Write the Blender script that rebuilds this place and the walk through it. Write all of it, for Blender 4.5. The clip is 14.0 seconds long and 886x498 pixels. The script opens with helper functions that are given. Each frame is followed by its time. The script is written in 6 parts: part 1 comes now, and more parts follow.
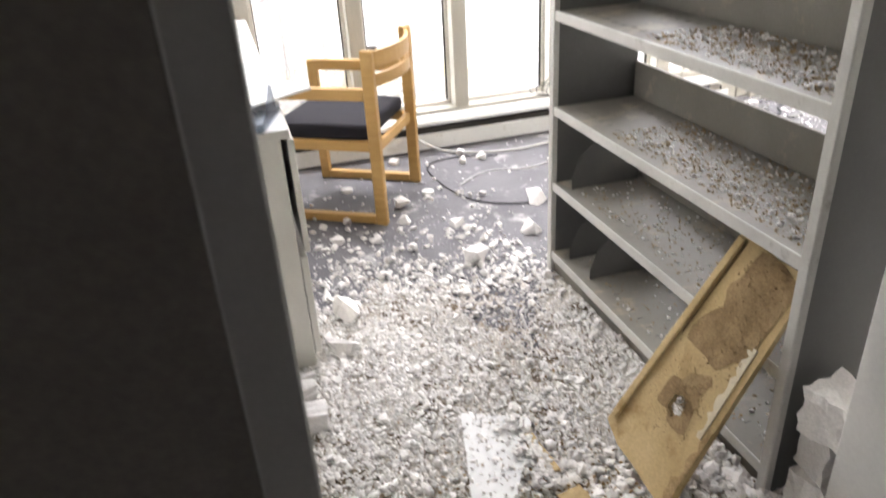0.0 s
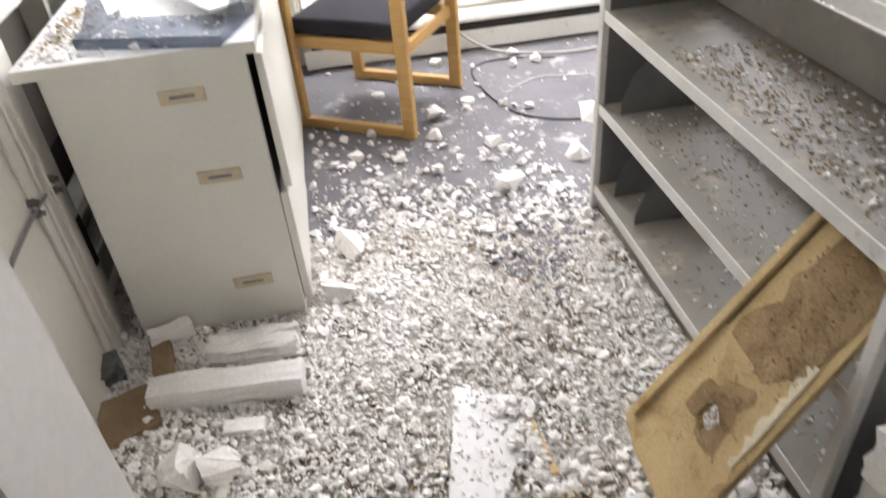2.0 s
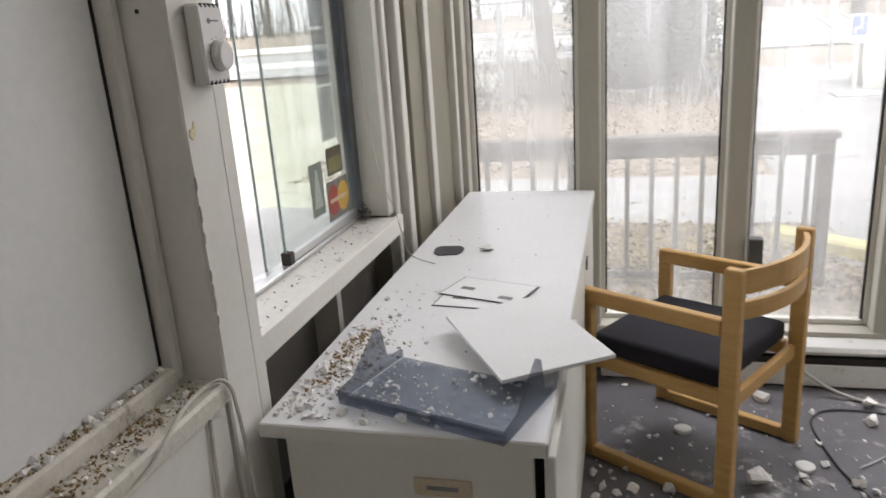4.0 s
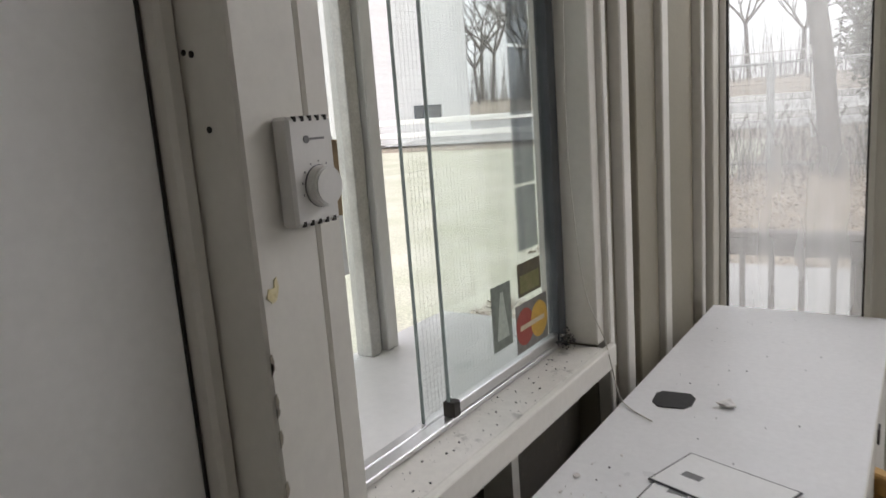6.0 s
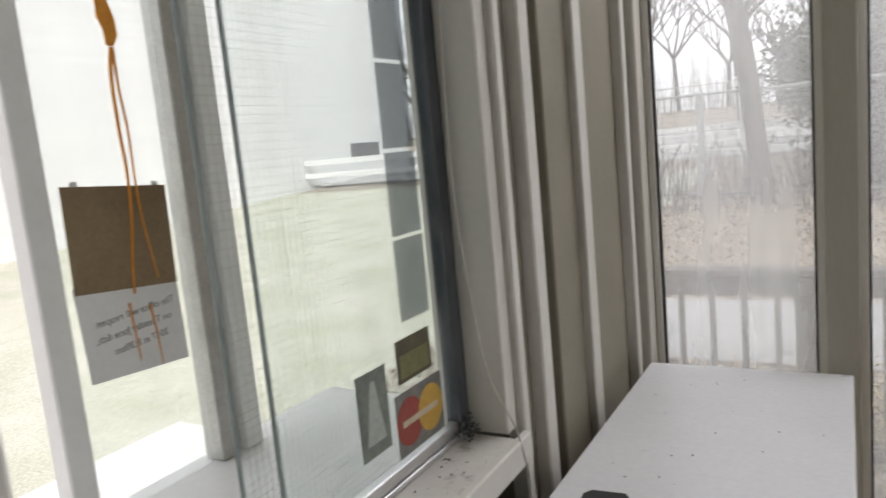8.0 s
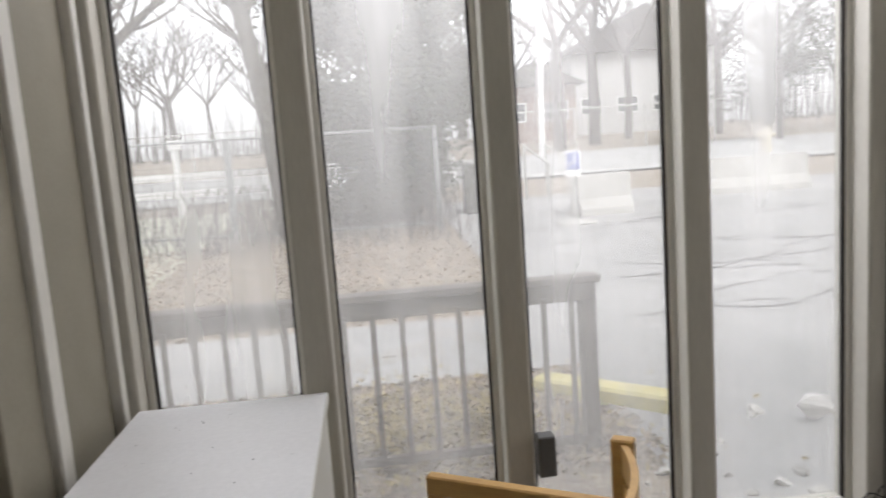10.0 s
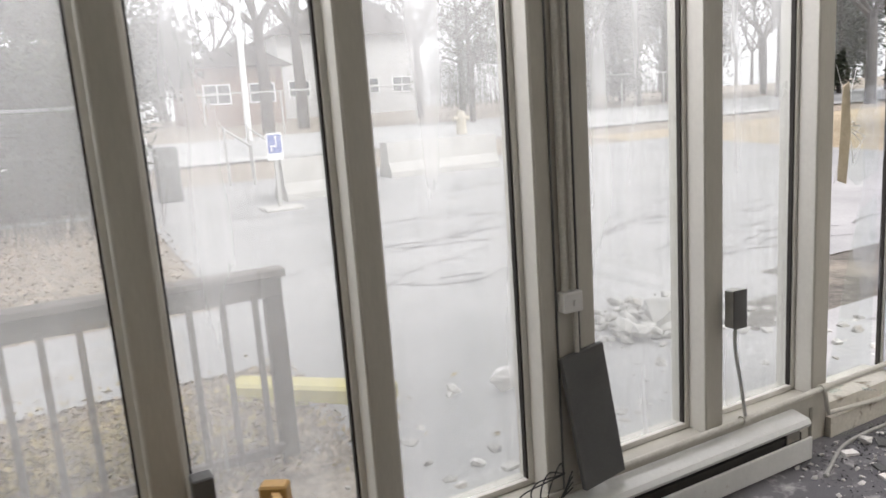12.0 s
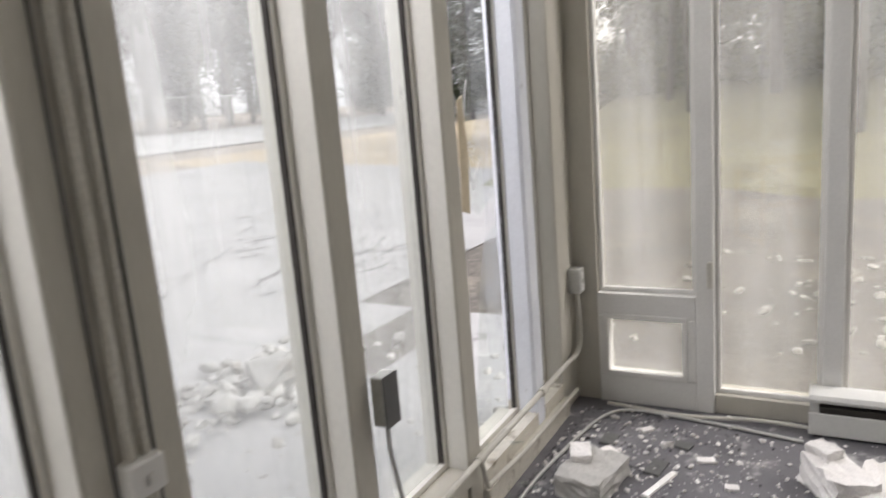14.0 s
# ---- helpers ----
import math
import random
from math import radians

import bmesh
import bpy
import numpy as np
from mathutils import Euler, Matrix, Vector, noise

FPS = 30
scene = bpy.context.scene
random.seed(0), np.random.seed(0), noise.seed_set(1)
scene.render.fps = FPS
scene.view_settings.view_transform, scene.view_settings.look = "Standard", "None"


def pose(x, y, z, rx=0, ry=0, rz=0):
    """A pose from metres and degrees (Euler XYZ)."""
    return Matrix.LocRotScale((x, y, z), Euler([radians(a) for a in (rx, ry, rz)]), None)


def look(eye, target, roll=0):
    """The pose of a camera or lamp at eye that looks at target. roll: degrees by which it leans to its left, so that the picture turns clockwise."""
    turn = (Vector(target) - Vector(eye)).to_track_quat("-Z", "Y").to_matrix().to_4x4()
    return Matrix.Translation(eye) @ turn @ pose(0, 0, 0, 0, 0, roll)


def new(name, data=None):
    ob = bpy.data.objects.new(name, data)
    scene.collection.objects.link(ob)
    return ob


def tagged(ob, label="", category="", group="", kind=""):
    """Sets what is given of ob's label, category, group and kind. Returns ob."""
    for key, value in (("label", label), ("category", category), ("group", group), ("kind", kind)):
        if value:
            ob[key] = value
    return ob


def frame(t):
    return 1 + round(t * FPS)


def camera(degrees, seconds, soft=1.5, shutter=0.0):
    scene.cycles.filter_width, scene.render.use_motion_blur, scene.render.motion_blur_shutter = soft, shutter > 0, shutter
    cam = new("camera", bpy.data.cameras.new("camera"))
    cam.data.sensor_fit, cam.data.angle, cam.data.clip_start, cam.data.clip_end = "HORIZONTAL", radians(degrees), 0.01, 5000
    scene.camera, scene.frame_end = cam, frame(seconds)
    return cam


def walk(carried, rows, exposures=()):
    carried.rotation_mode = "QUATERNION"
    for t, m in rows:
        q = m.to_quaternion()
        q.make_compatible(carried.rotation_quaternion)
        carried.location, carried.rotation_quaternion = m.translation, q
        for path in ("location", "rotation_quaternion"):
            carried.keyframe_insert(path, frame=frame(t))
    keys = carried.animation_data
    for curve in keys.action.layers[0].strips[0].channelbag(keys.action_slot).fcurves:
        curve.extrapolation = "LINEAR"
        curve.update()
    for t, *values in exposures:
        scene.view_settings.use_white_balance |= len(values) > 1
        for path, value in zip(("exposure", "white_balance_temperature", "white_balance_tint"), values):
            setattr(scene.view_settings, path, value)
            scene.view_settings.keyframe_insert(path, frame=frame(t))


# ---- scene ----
cam = camera(63.1, 14.0, shutter=0.35)
PATH = [
    (0, (0.5, 0.343, 1.477), (0.976, 2.051, 0.552), -3.5),
    (0.5, (0.658, 0.483, 1.387), (1.114, 2.042, 0.22), -3.1),
    (1, (0.772, 0.59, 1.367), (1.164, 2.052, 0.06), -3.7),
    (1.5, (0.811, 0.65, 1.371), (1.12, 2.123, 0.053), -4.8),
    (2, (0.813, 0.69, 1.416), (1.019, 2.292, 0.236), -5.1),
    (2.5, (0.775, 0.828, 1.455), (0.833, 2.569, 0.472), -4.1),
    (3, (0.737, 1.132, 1.525), (0.618, 2.956, 0.714), -3.8),
    (3.5, (0.722, 1.238, 1.54), (0.409, 3.091, 0.86), -3.9),
    (4, (0.757, 1.297, 1.533), (0.27, 3.151, 0.962), -3.9),
    (4.2, (0.754, 1.33, 1.538), (0.2, 3.176, 0.987), -3.9),
    (6.3, (0.669, 1.88, 1.6), (-0.478, 3.479, 1.245), -4.4),
    (6.5, (0.645, 1.943, 1.602), (-0.519, 3.531, 1.25), -4.5),
    (7, (0.593, 2.083, 1.619), (-0.584, 3.66, 1.266), -4.6),
    (7.2, (0.58, 2.113, 1.615), (-0.588, 3.7, 1.273), -4.8),
    (9.3, (0.745, 2.285, 1.525), (0.478, 4.253, 1.264), -4.8),
    (9.5, (0.757, 2.285, 1.534), (0.624, 4.264, 1.266), -4.6),
    (10, (0.795, 2.28, 1.533), (0.994, 4.255, 1.267), -4.1),
    (10.5, (0.825, 2.265, 1.534), (1.288, 4.19, 1.26), -3.9),
    (11, (0.856, 2.275, 1.526), (1.53, 4.135, 1.234), -3.8),
    (11.5, (0.933, 2.36, 1.524), (1.743, 4.16, 1.207), -3.9),
    (12, (1.069, 2.568, 1.502), (1.988, 4.308, 1.137), -4.1),
    (12.5, (1.191, 2.703, 1.459), (2.238, 4.353, 1.035), -4.5),
    (13, (1.301, 2.824, 1.424), (2.526, 4.336, 0.966), -5.0),
    (13.5, (1.425, 2.992, 1.468), (2.88, 4.285, 1.012), -4.9),
    (14, (1.71, 3.299, 1.489), (3.423, 4.256, 1.1), -4.7),
]
walk(cam, [(t, look(eye, target, roll)) for t, eye, target, roll in PATH],
     exposures=[(0.0, 2.85, 6350, 17), (1.0, 2.9, 6350, 17), (1.5, 2.88, 6350, 17), (2.0, 2.9, 6350, 17), (2.6, 2.5, 6350, 17), (3.0, 2.17, 6350, 17), (3.5, 1.68, 6350, 17), (4.2, 1.28, 6350, 17), (6.5, 0.74, 6350, 17),
                (7.2, 0.74, 6350, 17), (9.3, 0.82, 6350, 17), (12.0, 0.84, 6350, 17), (13.0, 0.88, 6350, 17), (14.0, 0.88, 6350, 17)])

# ---- world, sun ----
world = bpy.data.worlds.new("overcast_sky")
scene.world = world
world.use_nodes = True
wn, wl = world.node_tree.nodes, world.node_tree.links
wn.clear()
sky = wn.new("ShaderNodeTexSky")
sky.sky_type = "NISHITA"
sky.sun_disc = False
sky.sun_elevation = radians(47)
sky.sun_rotation = radians(150)
sky.dust_density = 4.0
grey = wn.new("ShaderNodeHueSaturation")
grey.inputs["Saturation"].default_value = 0.17
bg = wn.new("ShaderNodeBackground")
bg.inputs["Strength"].default_value = 0.15
wout = wn.new("ShaderNodeOutputWorld")
cloud = wn.new("ShaderNodeMix")
cloud.data_type = "RGBA"
cloud.inputs[0].default_value = 0.55
cloud.inputs[7].default_value = (7.3, 7.3, 7.2, 1)
wl.new(sky.outputs["Color"], grey.inputs["Color"])
wl.new(grey.outputs["Color"], cloud.inputs[6])
wl.new(cloud.outputs[2], bg.inputs["Color"])
wl.new(bg.outputs["Background"], wout.inputs["Surface"])

sun = new("sun", bpy.data.lights.new("sun", "SUN"))
sun.data.energy = 1.5
sun.data.angle = radians(35)
sun.data.color = (1.0, 0.97, 0.92)
sun.matrix_world = look((3.0, -5.2, 7.0), (0, 0, 0))

# area lamps added above the windows outside, boosting the sky light indoors
for px, py, pz, aim, sx, sy, watts in ((2.65, 4.95, 3.05, (2.2, 2.3, 0.3), 4.5, 0.8, 64), (5.5, 2.9, 3.05, (2.8, 2.7, 0.3), 3.0, 0.8, 13)):
    daylight = new("window_fill_light", bpy.data.lights.new("window_fill_light", "AREA"))
    daylight.data.shape, daylight.data.size, daylight.data.size_y, daylight.data.energy = "RECTANGLE", sx, sy, watts
    daylight.matrix_world = look((px, py, pz), aim)

# ---- building helpers ----
OFFSET = {}


def thing(name, at=(0, 0, 0), label="", category="", group="", kind="", m=None):
    """An Empty that parents the parts of one thing; parts are written in world metres unless m is given."""
    ob = new(name)
    ob.empty_display_size = 0.05
    if m is not None:
        ob.matrix_world = m
        OFFSET[ob.name] = Vector((0, 0, 0))
    else:
        ob.location = at
        OFFSET[ob.name] = Vector(at)
    return tagged(ob, label, category, group, kind)


def part(name, bm, material, parent=None, label="", smooth=False, shadow=True):
    me = bpy.data.meshes.new(name)
    if isinstance(bm, tuple):
        me.from_pydata(bm[0], [], bm[1])
    else:
        bm.normal_update()
        bm.to_mesh(me)
        bm.free()
    ob = new(name, me)
    if parent is not None:
        off = OFFSET.get(parent.name, Vector((0, 0, 0)))
        me.transform(Matrix.Translation(-off))
        ob.parent = parent
        OFFSET[ob.name] = off
    else:
        OFFSET[ob.name] = Vector((0, 0, 0))
    me.materials.append(material)
    if smooth:
        for p in me.polygons:
            p.use_smooth = True
    if not shadow:
        ob.visible_shadow = False
    if label:
        ob["label"] = label
    return ob


def solo(name, bm, material, label, category, kind="", group="", smooth=False):
    return tagged(part(name, bm, material, None, "", smooth), label, category, group, kind)


def box(bm, x0, x1, y0, y1, z0, z1, bev=0.0, m=None, seg=1):
    c = [(x, y, z) for z in (z0, z1) for y in (y0, y1) for x in (x0, x1)]
    v = [bm.verts.new(p) for p in c]
    f = [bm.faces.new([v[k] for k in q]) for q in
         ((0, 2, 3, 1), (4, 5, 7, 6), (0, 1, 5, 4), (2, 6, 7, 3), (0, 4, 6, 2), (1, 3, 7, 5))]
    if bev > 0:
        e = list({ed for fa in f for ed in fa.edges})
        r = bmesh.ops.bevel(bm, geom=e, offset=bev, segments=seg, affect="EDGES", profile=0.6)
        v = list({x for fa in r["faces"] for x in fa.verts})
    if m is not None:
        bmesh.ops.transform(bm, matrix=m, verts=v)
    return bm


def boxes(*rows, bev=0.0):
    bm = bmesh.new()
    for r in rows:
        box(bm, *r, bev=bev)
    return bm


def tube(bm, pts, r, n=8, r2=None, cap=True):
    pts = [Vector(p) for p in pts]
    rings = []
    for k, p in enumerate(pts):
        d = (pts[min(k + 1, len(pts) - 1)] - pts[max(k - 1, 0)]).normalized()
        a = d.orthogonal().normalized() if k == 0 else (a - d * a.dot(d)).normalized()
        b = d.cross(a)
        rr = r if r2 is None else r + (r2 - r) * k / (len(pts) - 1)
        rings.append([bm.verts.new(p + (a * math.cos(2 * math.pi * j / n) + b * math.sin(2 * math.pi * j / n)) * rr) for j in range(n)])
    for u, w in zip(rings, rings[1:]):
        for j in range(n):
            bm.faces.new((u[j], u[(j + 1) % n], w[(j + 1) % n], w[j]))
    if cap:
        bm.faces.new(rings[0][::-1])
        bm.faces.new(rings[-1])
    return bm


def smooth_path(pts, n=6):
    """Points along a soft curve through pts."""
    p = [Vector(q) for q in pts]
    p = [p[0] * 2 - p[1]] + p + [p[-1] * 2 - p[-2]]
    out = []
    for a, b, c, d in zip(p, p[1:], p[2:], p[3:]):
        for k in range(n):
            t = k / n
            out.append(0.5 * ((2 * b) + (c - a) * t + (2 * a - 5 * b + 4 * c - d) * t * t + (3 * b - a - 3 * c + d) * t ** 3))
    out.append(p[-2])
    return out


def prism(bm, outline, z0, z1, m=None):
    lo = [bm.verts.new((x, y, z0)) for x, y in outline]
    hi = [bm.verts.new((x, y, z1)) for x, y in outline]
    n = len(outline)
    bm.faces.new(lo[::-1])
    bm.faces.new(hi)
    for k in range(n):
        bm.faces.new((lo[k], lo[(k + 1) % n], hi[(k + 1) % n], hi[k]))
    if m is not None:
        bmesh.ops.transform(bm, matrix=m, verts=lo + hi)
    return bm


def rock(rng, size, flat=0.75, sub=1, rough=0.28):
    """A broken, faceted lump about size across."""
    bm = bmesh.new()
    bmesh.ops.create_icosphere(bm, subdivisions=sub, radius=0.5)
    sx, sy, sz = (size * rng.uniform(0.7, 1.15), size * rng.uniform(0.6, 1.0), size * flat * rng.uniform(0.6, 1.0))
    for v in bm.verts:
        k = 1 + rng.uniform(-rough, rough)
        v.co = Vector((v.co.x * sx * k, v.co.y * sy * k, v.co.z * sz * k))
    return bm


# ---- materials ----
def nodes_of(name):
    m = bpy.data.materials.new(name)
    m.use_nodes = True
    nt = m.node_tree
    nt.nodes.clear()
    return m, nt.nodes, nt.links


def mat(name, c1, c2, rough=0.6, scale=3.0, fine=90.0, bump=0.15, depth=0.004, metal=0.0, dirt=None, dirt_at=0.62,
        dirt_scale=5.0, stretch=(1, 1, 1), grain=0.12, spec=0.4, tone=0.0):
    m, n, l = nodes_of(name)
    geo = n.new("ShaderNodeNewGeometry")
    mp = n.new("ShaderNodeMapping")
    mp.inputs["Scale"].default_value = stretch
    l.new(geo.outputs["Position"], mp.inputs["Vector"])

    def noise_at(sc, detail=6.0, rough_n=0.6):
        x = n.new("ShaderNodeTexNoise")
        x.inputs["Scale"].default_value = sc
        x.inputs["Detail"].default_value = detail
        x.inputs["Roughness"].default_value = rough_n
        l.new(mp.outputs["Vector"], x.inputs["Vector"])
        return x

    big, small = noise_at(scale), noise_at(fine, 3.0)
    ramp = n.new("ShaderNodeMapRange")
    ramp.inputs["From Min"].default_value, ramp.inputs["From Max"].default_value = 0.32, 0.68
    l.new(big.outputs["Fac"], ramp.inputs["Value"])
    mix = n.new("ShaderNodeMix")
    mix.data_type = "RGBA"
    mix.inputs[6].default_value, mix.inputs[7].default_value = (*c1, 1), (*c2, 1)
    l.new(ramp.outputs["Result"], mix.inputs[0])
    col = mix.outputs[2]
    gr = n.new("ShaderNodeMapRange")
    gr.inputs["From Min"].default_value, gr.inputs["From Max"].default_value = 0.25, 0.75
    gr.inputs["To Min"].default_value, gr.inputs["To Max"].default_value = 1 - grain, 1 + grain
    l.new(small.outputs["Fac"], gr.inputs["Value"])
    mul = n.new("ShaderNodeVectorMath")
    mul.operation = "SCALE"
    l.new(col, mul.inputs[0])
    l.new(gr.outputs["Result"], mul.inputs["Scale"])
    col = mul.outputs["Vector"]
    if tone:
        info = n.new("ShaderNodeObjectInfo")
        isl = n.new("ShaderNodeNewGeometry")
        add = n.new("ShaderNodeMath")
        add.operation = "ADD"
        l.new(info.outputs["Random"], add.inputs[0])
        l.new(isl.outputs["Random Per Island"], add.inputs[1])
        fr = n.new("ShaderNodeMath")
        fr.operation = "FRACT"
        l.new(add.outputs[0], fr.inputs[0])
        tr = n.new("ShaderNodeMapRange")
        tr.inputs["To Min"].default_value, tr.inputs["To Max"].default_value = 1 - tone, 1 + tone * 0.35
        l.new(fr.outputs[0], tr.inputs["Value"])
        m2 = n.new("ShaderNodeVectorMath")
        m2.operation = "SCALE"
        l.new(col, m2.inputs[0])
        l.new(tr.outputs["Result"], m2.inputs["Scale"])
        col = m2.outputs["Vector"]
    if dirt is not None:
        dn = noise_at(dirt_scale, 9.0, 0.68)
        dr = n.new("ShaderNodeMapRange")
        dr.inputs["From Min"].default_value, dr.inputs["From Max"].default_value = dirt_at, dirt_at + 0.1
        l.new(dn.outputs["Fac"], dr.inputs["Value"])
        dm = n.new("ShaderNodeMix")
        dm.data_type = "RGBA"
        dm.inputs[7].default_value = (*dirt, 1)
        l.new(dr.outputs["Result"], dm.inputs[0])
        l.new(col, dm.inputs[6])
        col = dm.outputs[2]
    bs = n.new("ShaderNodeBsdfPrincipled")
    bs.inputs["Metallic"].default_value = metal
    bs.inputs["Specular IOR Level"].default_value = spec
    rr = n.new("ShaderNodeMapRange")
    rr.inputs["To Min"].default_value, rr.inputs["To Max"].default_value = max(rough - 0.12, 0.05), min(rough + 0.12, 1)
    l.new(big.outputs["Fac"], rr.inputs["Value"])
    l.new(rr.outputs["Result"], bs.inputs["Roughness"])
    l.new(col, bs.inputs["Base Color"])
    if bump > 0:
        bp = n.new("ShaderNodeBump")
        bp.inputs["Strength"].default_value = bump
        bp.inputs["Distance"].default_value = depth
        l.new(small.outputs["Fac"], bp.inputs["Height"])
        l.new(bp.outputs["Normal"], bs.inputs["Normal"])
    out = n.new("ShaderNodeOutputMaterial")
    l.new(bs.outputs["BSDF"], out.inputs["Surface"])
    return m


def glass_mat(name, veil0, veil1, tint=(0.95, 0.97, 0.96), streak=(6, 6, 0.7), rough=0.02):
    """A dusty pane: clear glass with a film that scatters the daylight."""
    m, n, l = nodes_of(name)
    geo = n.new("ShaderNodeNewGeometry")
    mp = n.new("ShaderNodeMapping")
    mp.inputs["Scale"].default_value = streak
    l.new(geo.outputs["Position"], mp.inputs["Vector"])
    nz = n.new("ShaderNodeTexNoise")
    nz.inputs["Scale"].default_value = 1.0
    nz.inputs["Detail"].default_value = 6.0
    l.new(mp.outputs["Vector"], nz.inputs["Vector"])
    mr = n.new("ShaderNodeMapRange")
    mr.inputs["From Min"].default_value, mr.inputs["From Max"].default_value = 0.3, 0.7
    mr.inputs["To Min"].default_value, mr.inputs["To Max"].default_value = veil0, veil1
    l.new(nz.outputs["Fac"], mr.inputs["Value"])
    tr = n.new("ShaderNodeBsdfTransparent")
    tr.inputs["Color"].default_value = (*tint, 1)
    tl = n.new("ShaderNodeBsdfTranslucent")
    tl.inputs["Color"].default_value = (0.9, 0.9, 0.88, 1)
    mx = n.new("ShaderNodeMixShader")
    l.new(mr.outputs["Result"], mx.inputs[0])
    l.new(tr.outputs[0], mx.inputs[1])
    l.new(tl.outputs[0], mx.inputs[2])
    gl = n.new("ShaderNodeBsdfGlossy")
    gl.inputs["Roughness"].default_value = rough
    lw = n.new("ShaderNodeLayerWeight")
    lw.inputs["Blend"].default_value = 0.5
    pw = n.new("ShaderNodeMath")
    pw.operation = "POWER"
    pw.inputs[1].default_value = 4.0
    l.new(lw.outputs["Facing"], pw.inputs[0])
    fr = n.new("ShaderNodeMapRange")
    fr.inputs["To Min"].default_value, fr.inputs["To Max"].default_value = 0.035, 0.7
    l.new(pw.outputs[0], fr.inputs["Value"])
    m2 = n.new("ShaderNodeMixShader")
    l.new(fr.outputs[0], m2.inputs[0])
    l.new(mx.outputs[0], m2.inputs[1])
    l.new(gl.outputs[0], m2.inputs[2])
    out = n.new("ShaderNodeOutputMaterial")
    l.new(m2.outputs[0], out.inputs["Surface"])
    return m


CREAM = mat("cream_paint", (0.66, 0.64, 0.58), (0.72, 0.70, 0.645), 0.45, 1.6, 50, 0.05, grain=0.035, dirt=(0.36, 0.31, 0.24), dirt_at=0.70, dirt_scale=6)
CREAM_DIRTY = mat("dirty_cream_paint", (0.55, 0.52, 0.44), (0.66, 0.63, 0.56), 0.6, 4, 70, 0.2, dirt=(0.2, 0.16, 0.11), dirt_at=0.56, dirt_scale=9)
FRAME = mat("window_frame_paint", (0.45, 0.43, 0.37), (0.53, 0.505, 0.44), 0.42, 2, 60, 0.06, stretch=(3, 3, 0.5), grain=0.05, dirt=(0.30, 0.26, 0.20), dirt_at=0.69, dirt_scale=6)
WHITE = mat("white_board", (0.74, 0.74, 0.72), (0.80, 0.80, 0.78), 0.45, 2, 50, 0.04, grain=0.03, dirt=(0.5, 0.47, 0.4), dirt_at=0.72)
LAMINATE = mat("white_laminate", (0.70, 0.70, 0.70), (0.76, 0.76, 0.76), 0.32, 3, 60, 0.04, grain=0.04, dirt=(0.52, 0.5, 0.46), dirt_at=0.66, dirt_scale=10)
CABINET = mat("cabinet_white", (0.66, 0.65, 0.59), (0.71, 0.70, 0.65), 0.5, 2, 70, 0.05, grain=0.03, dirt=(0.52, 0.49, 0.40), dirt_at=0.68)
DARK_GAP = mat("dark_gap", (0.03, 0.028, 0.025), (0.05, 0.045, 0.04), 0.9)
STEEL = mat("grey_steel", (0.19, 0.178, 0.153), (0.25, 0.235, 0.207), 0.5, 3, 120, 0.05, grain=0.06, dirt=(0.34, 0.29, 0.225), dirt_at=0.56, dirt_scale=8)
STEEL_DARK = mat("dark_grey_steel", (0.10, 0.10, 0.097), (0.135, 0.135, 0.13), 0.45, 3, 120, 0.05, grain=0.06)
FLOORING = mat("grey_carpet", (0.122, 0.118, 0.126), (0.192, 0.186, 0.196), 0.9, 2.5, 260, 0.5, depth=0.003, grain=0.35, dirt=(0.42, 0.41, 0.40), dirt_at=0.56, dirt_scale=6)
PLASTER = mat("broken_plaster", (0.86, 0.83, 0.80), (0.93, 0.91, 0.885), 0.9, 9, 130, 0.5, depth=0.003, tone=0.2, dirt=(0.50, 0.41, 0.28), dirt_at=0.68, dirt_scale=7)
GRIT = mat("plaster_grit", (0.44, 0.40, 0.345), (0.76, 0.72, 0.665), 0.95, 14, 190, 1.0, depth=0.01, grain=0.5, dirt=(0.20, 0.15, 0.10), dirt_at=0.50, dirt_scale=8)
OAK = mat("oak_wood", (0.46, 0.27, 0.085), (0.55, 0.34, 0.12), 0.42, 5, 70, 0.08, stretch=(1, 1, 9), grain=0.1)
FABRIC = mat("navy_fabric", (0.011, 0.010, 0.015), (0.020, 0.019, 0.026), 0.95, 6, 500, 0.4, depth=0.002, grain=0.3, dirt=(0.12, 0.11, 0.12), dirt_at=0.68, dirt_scale=14)
FIBRE = mat("fibre_board", (0.47, 0.34, 0.16), (0.60, 0.46, 0.25), 0.85, 5, 120, 0.35, grain=0.12, dirt=(0.36, 0.23, 0.09), dirt_at=0.6, dirt_scale=4)
STAIN = mat("water_stain", (0.23, 0.15, 0.07), (0.40, 0.285, 0.15), 0.95, 14, 150, 0.7, depth=0.005, grain=0.25)
CARD = mat("brown_cardboard", (0.22, 0.15, 0.085), (0.29, 0.21, 0.125), 0.85, 6, 90, 0.2)


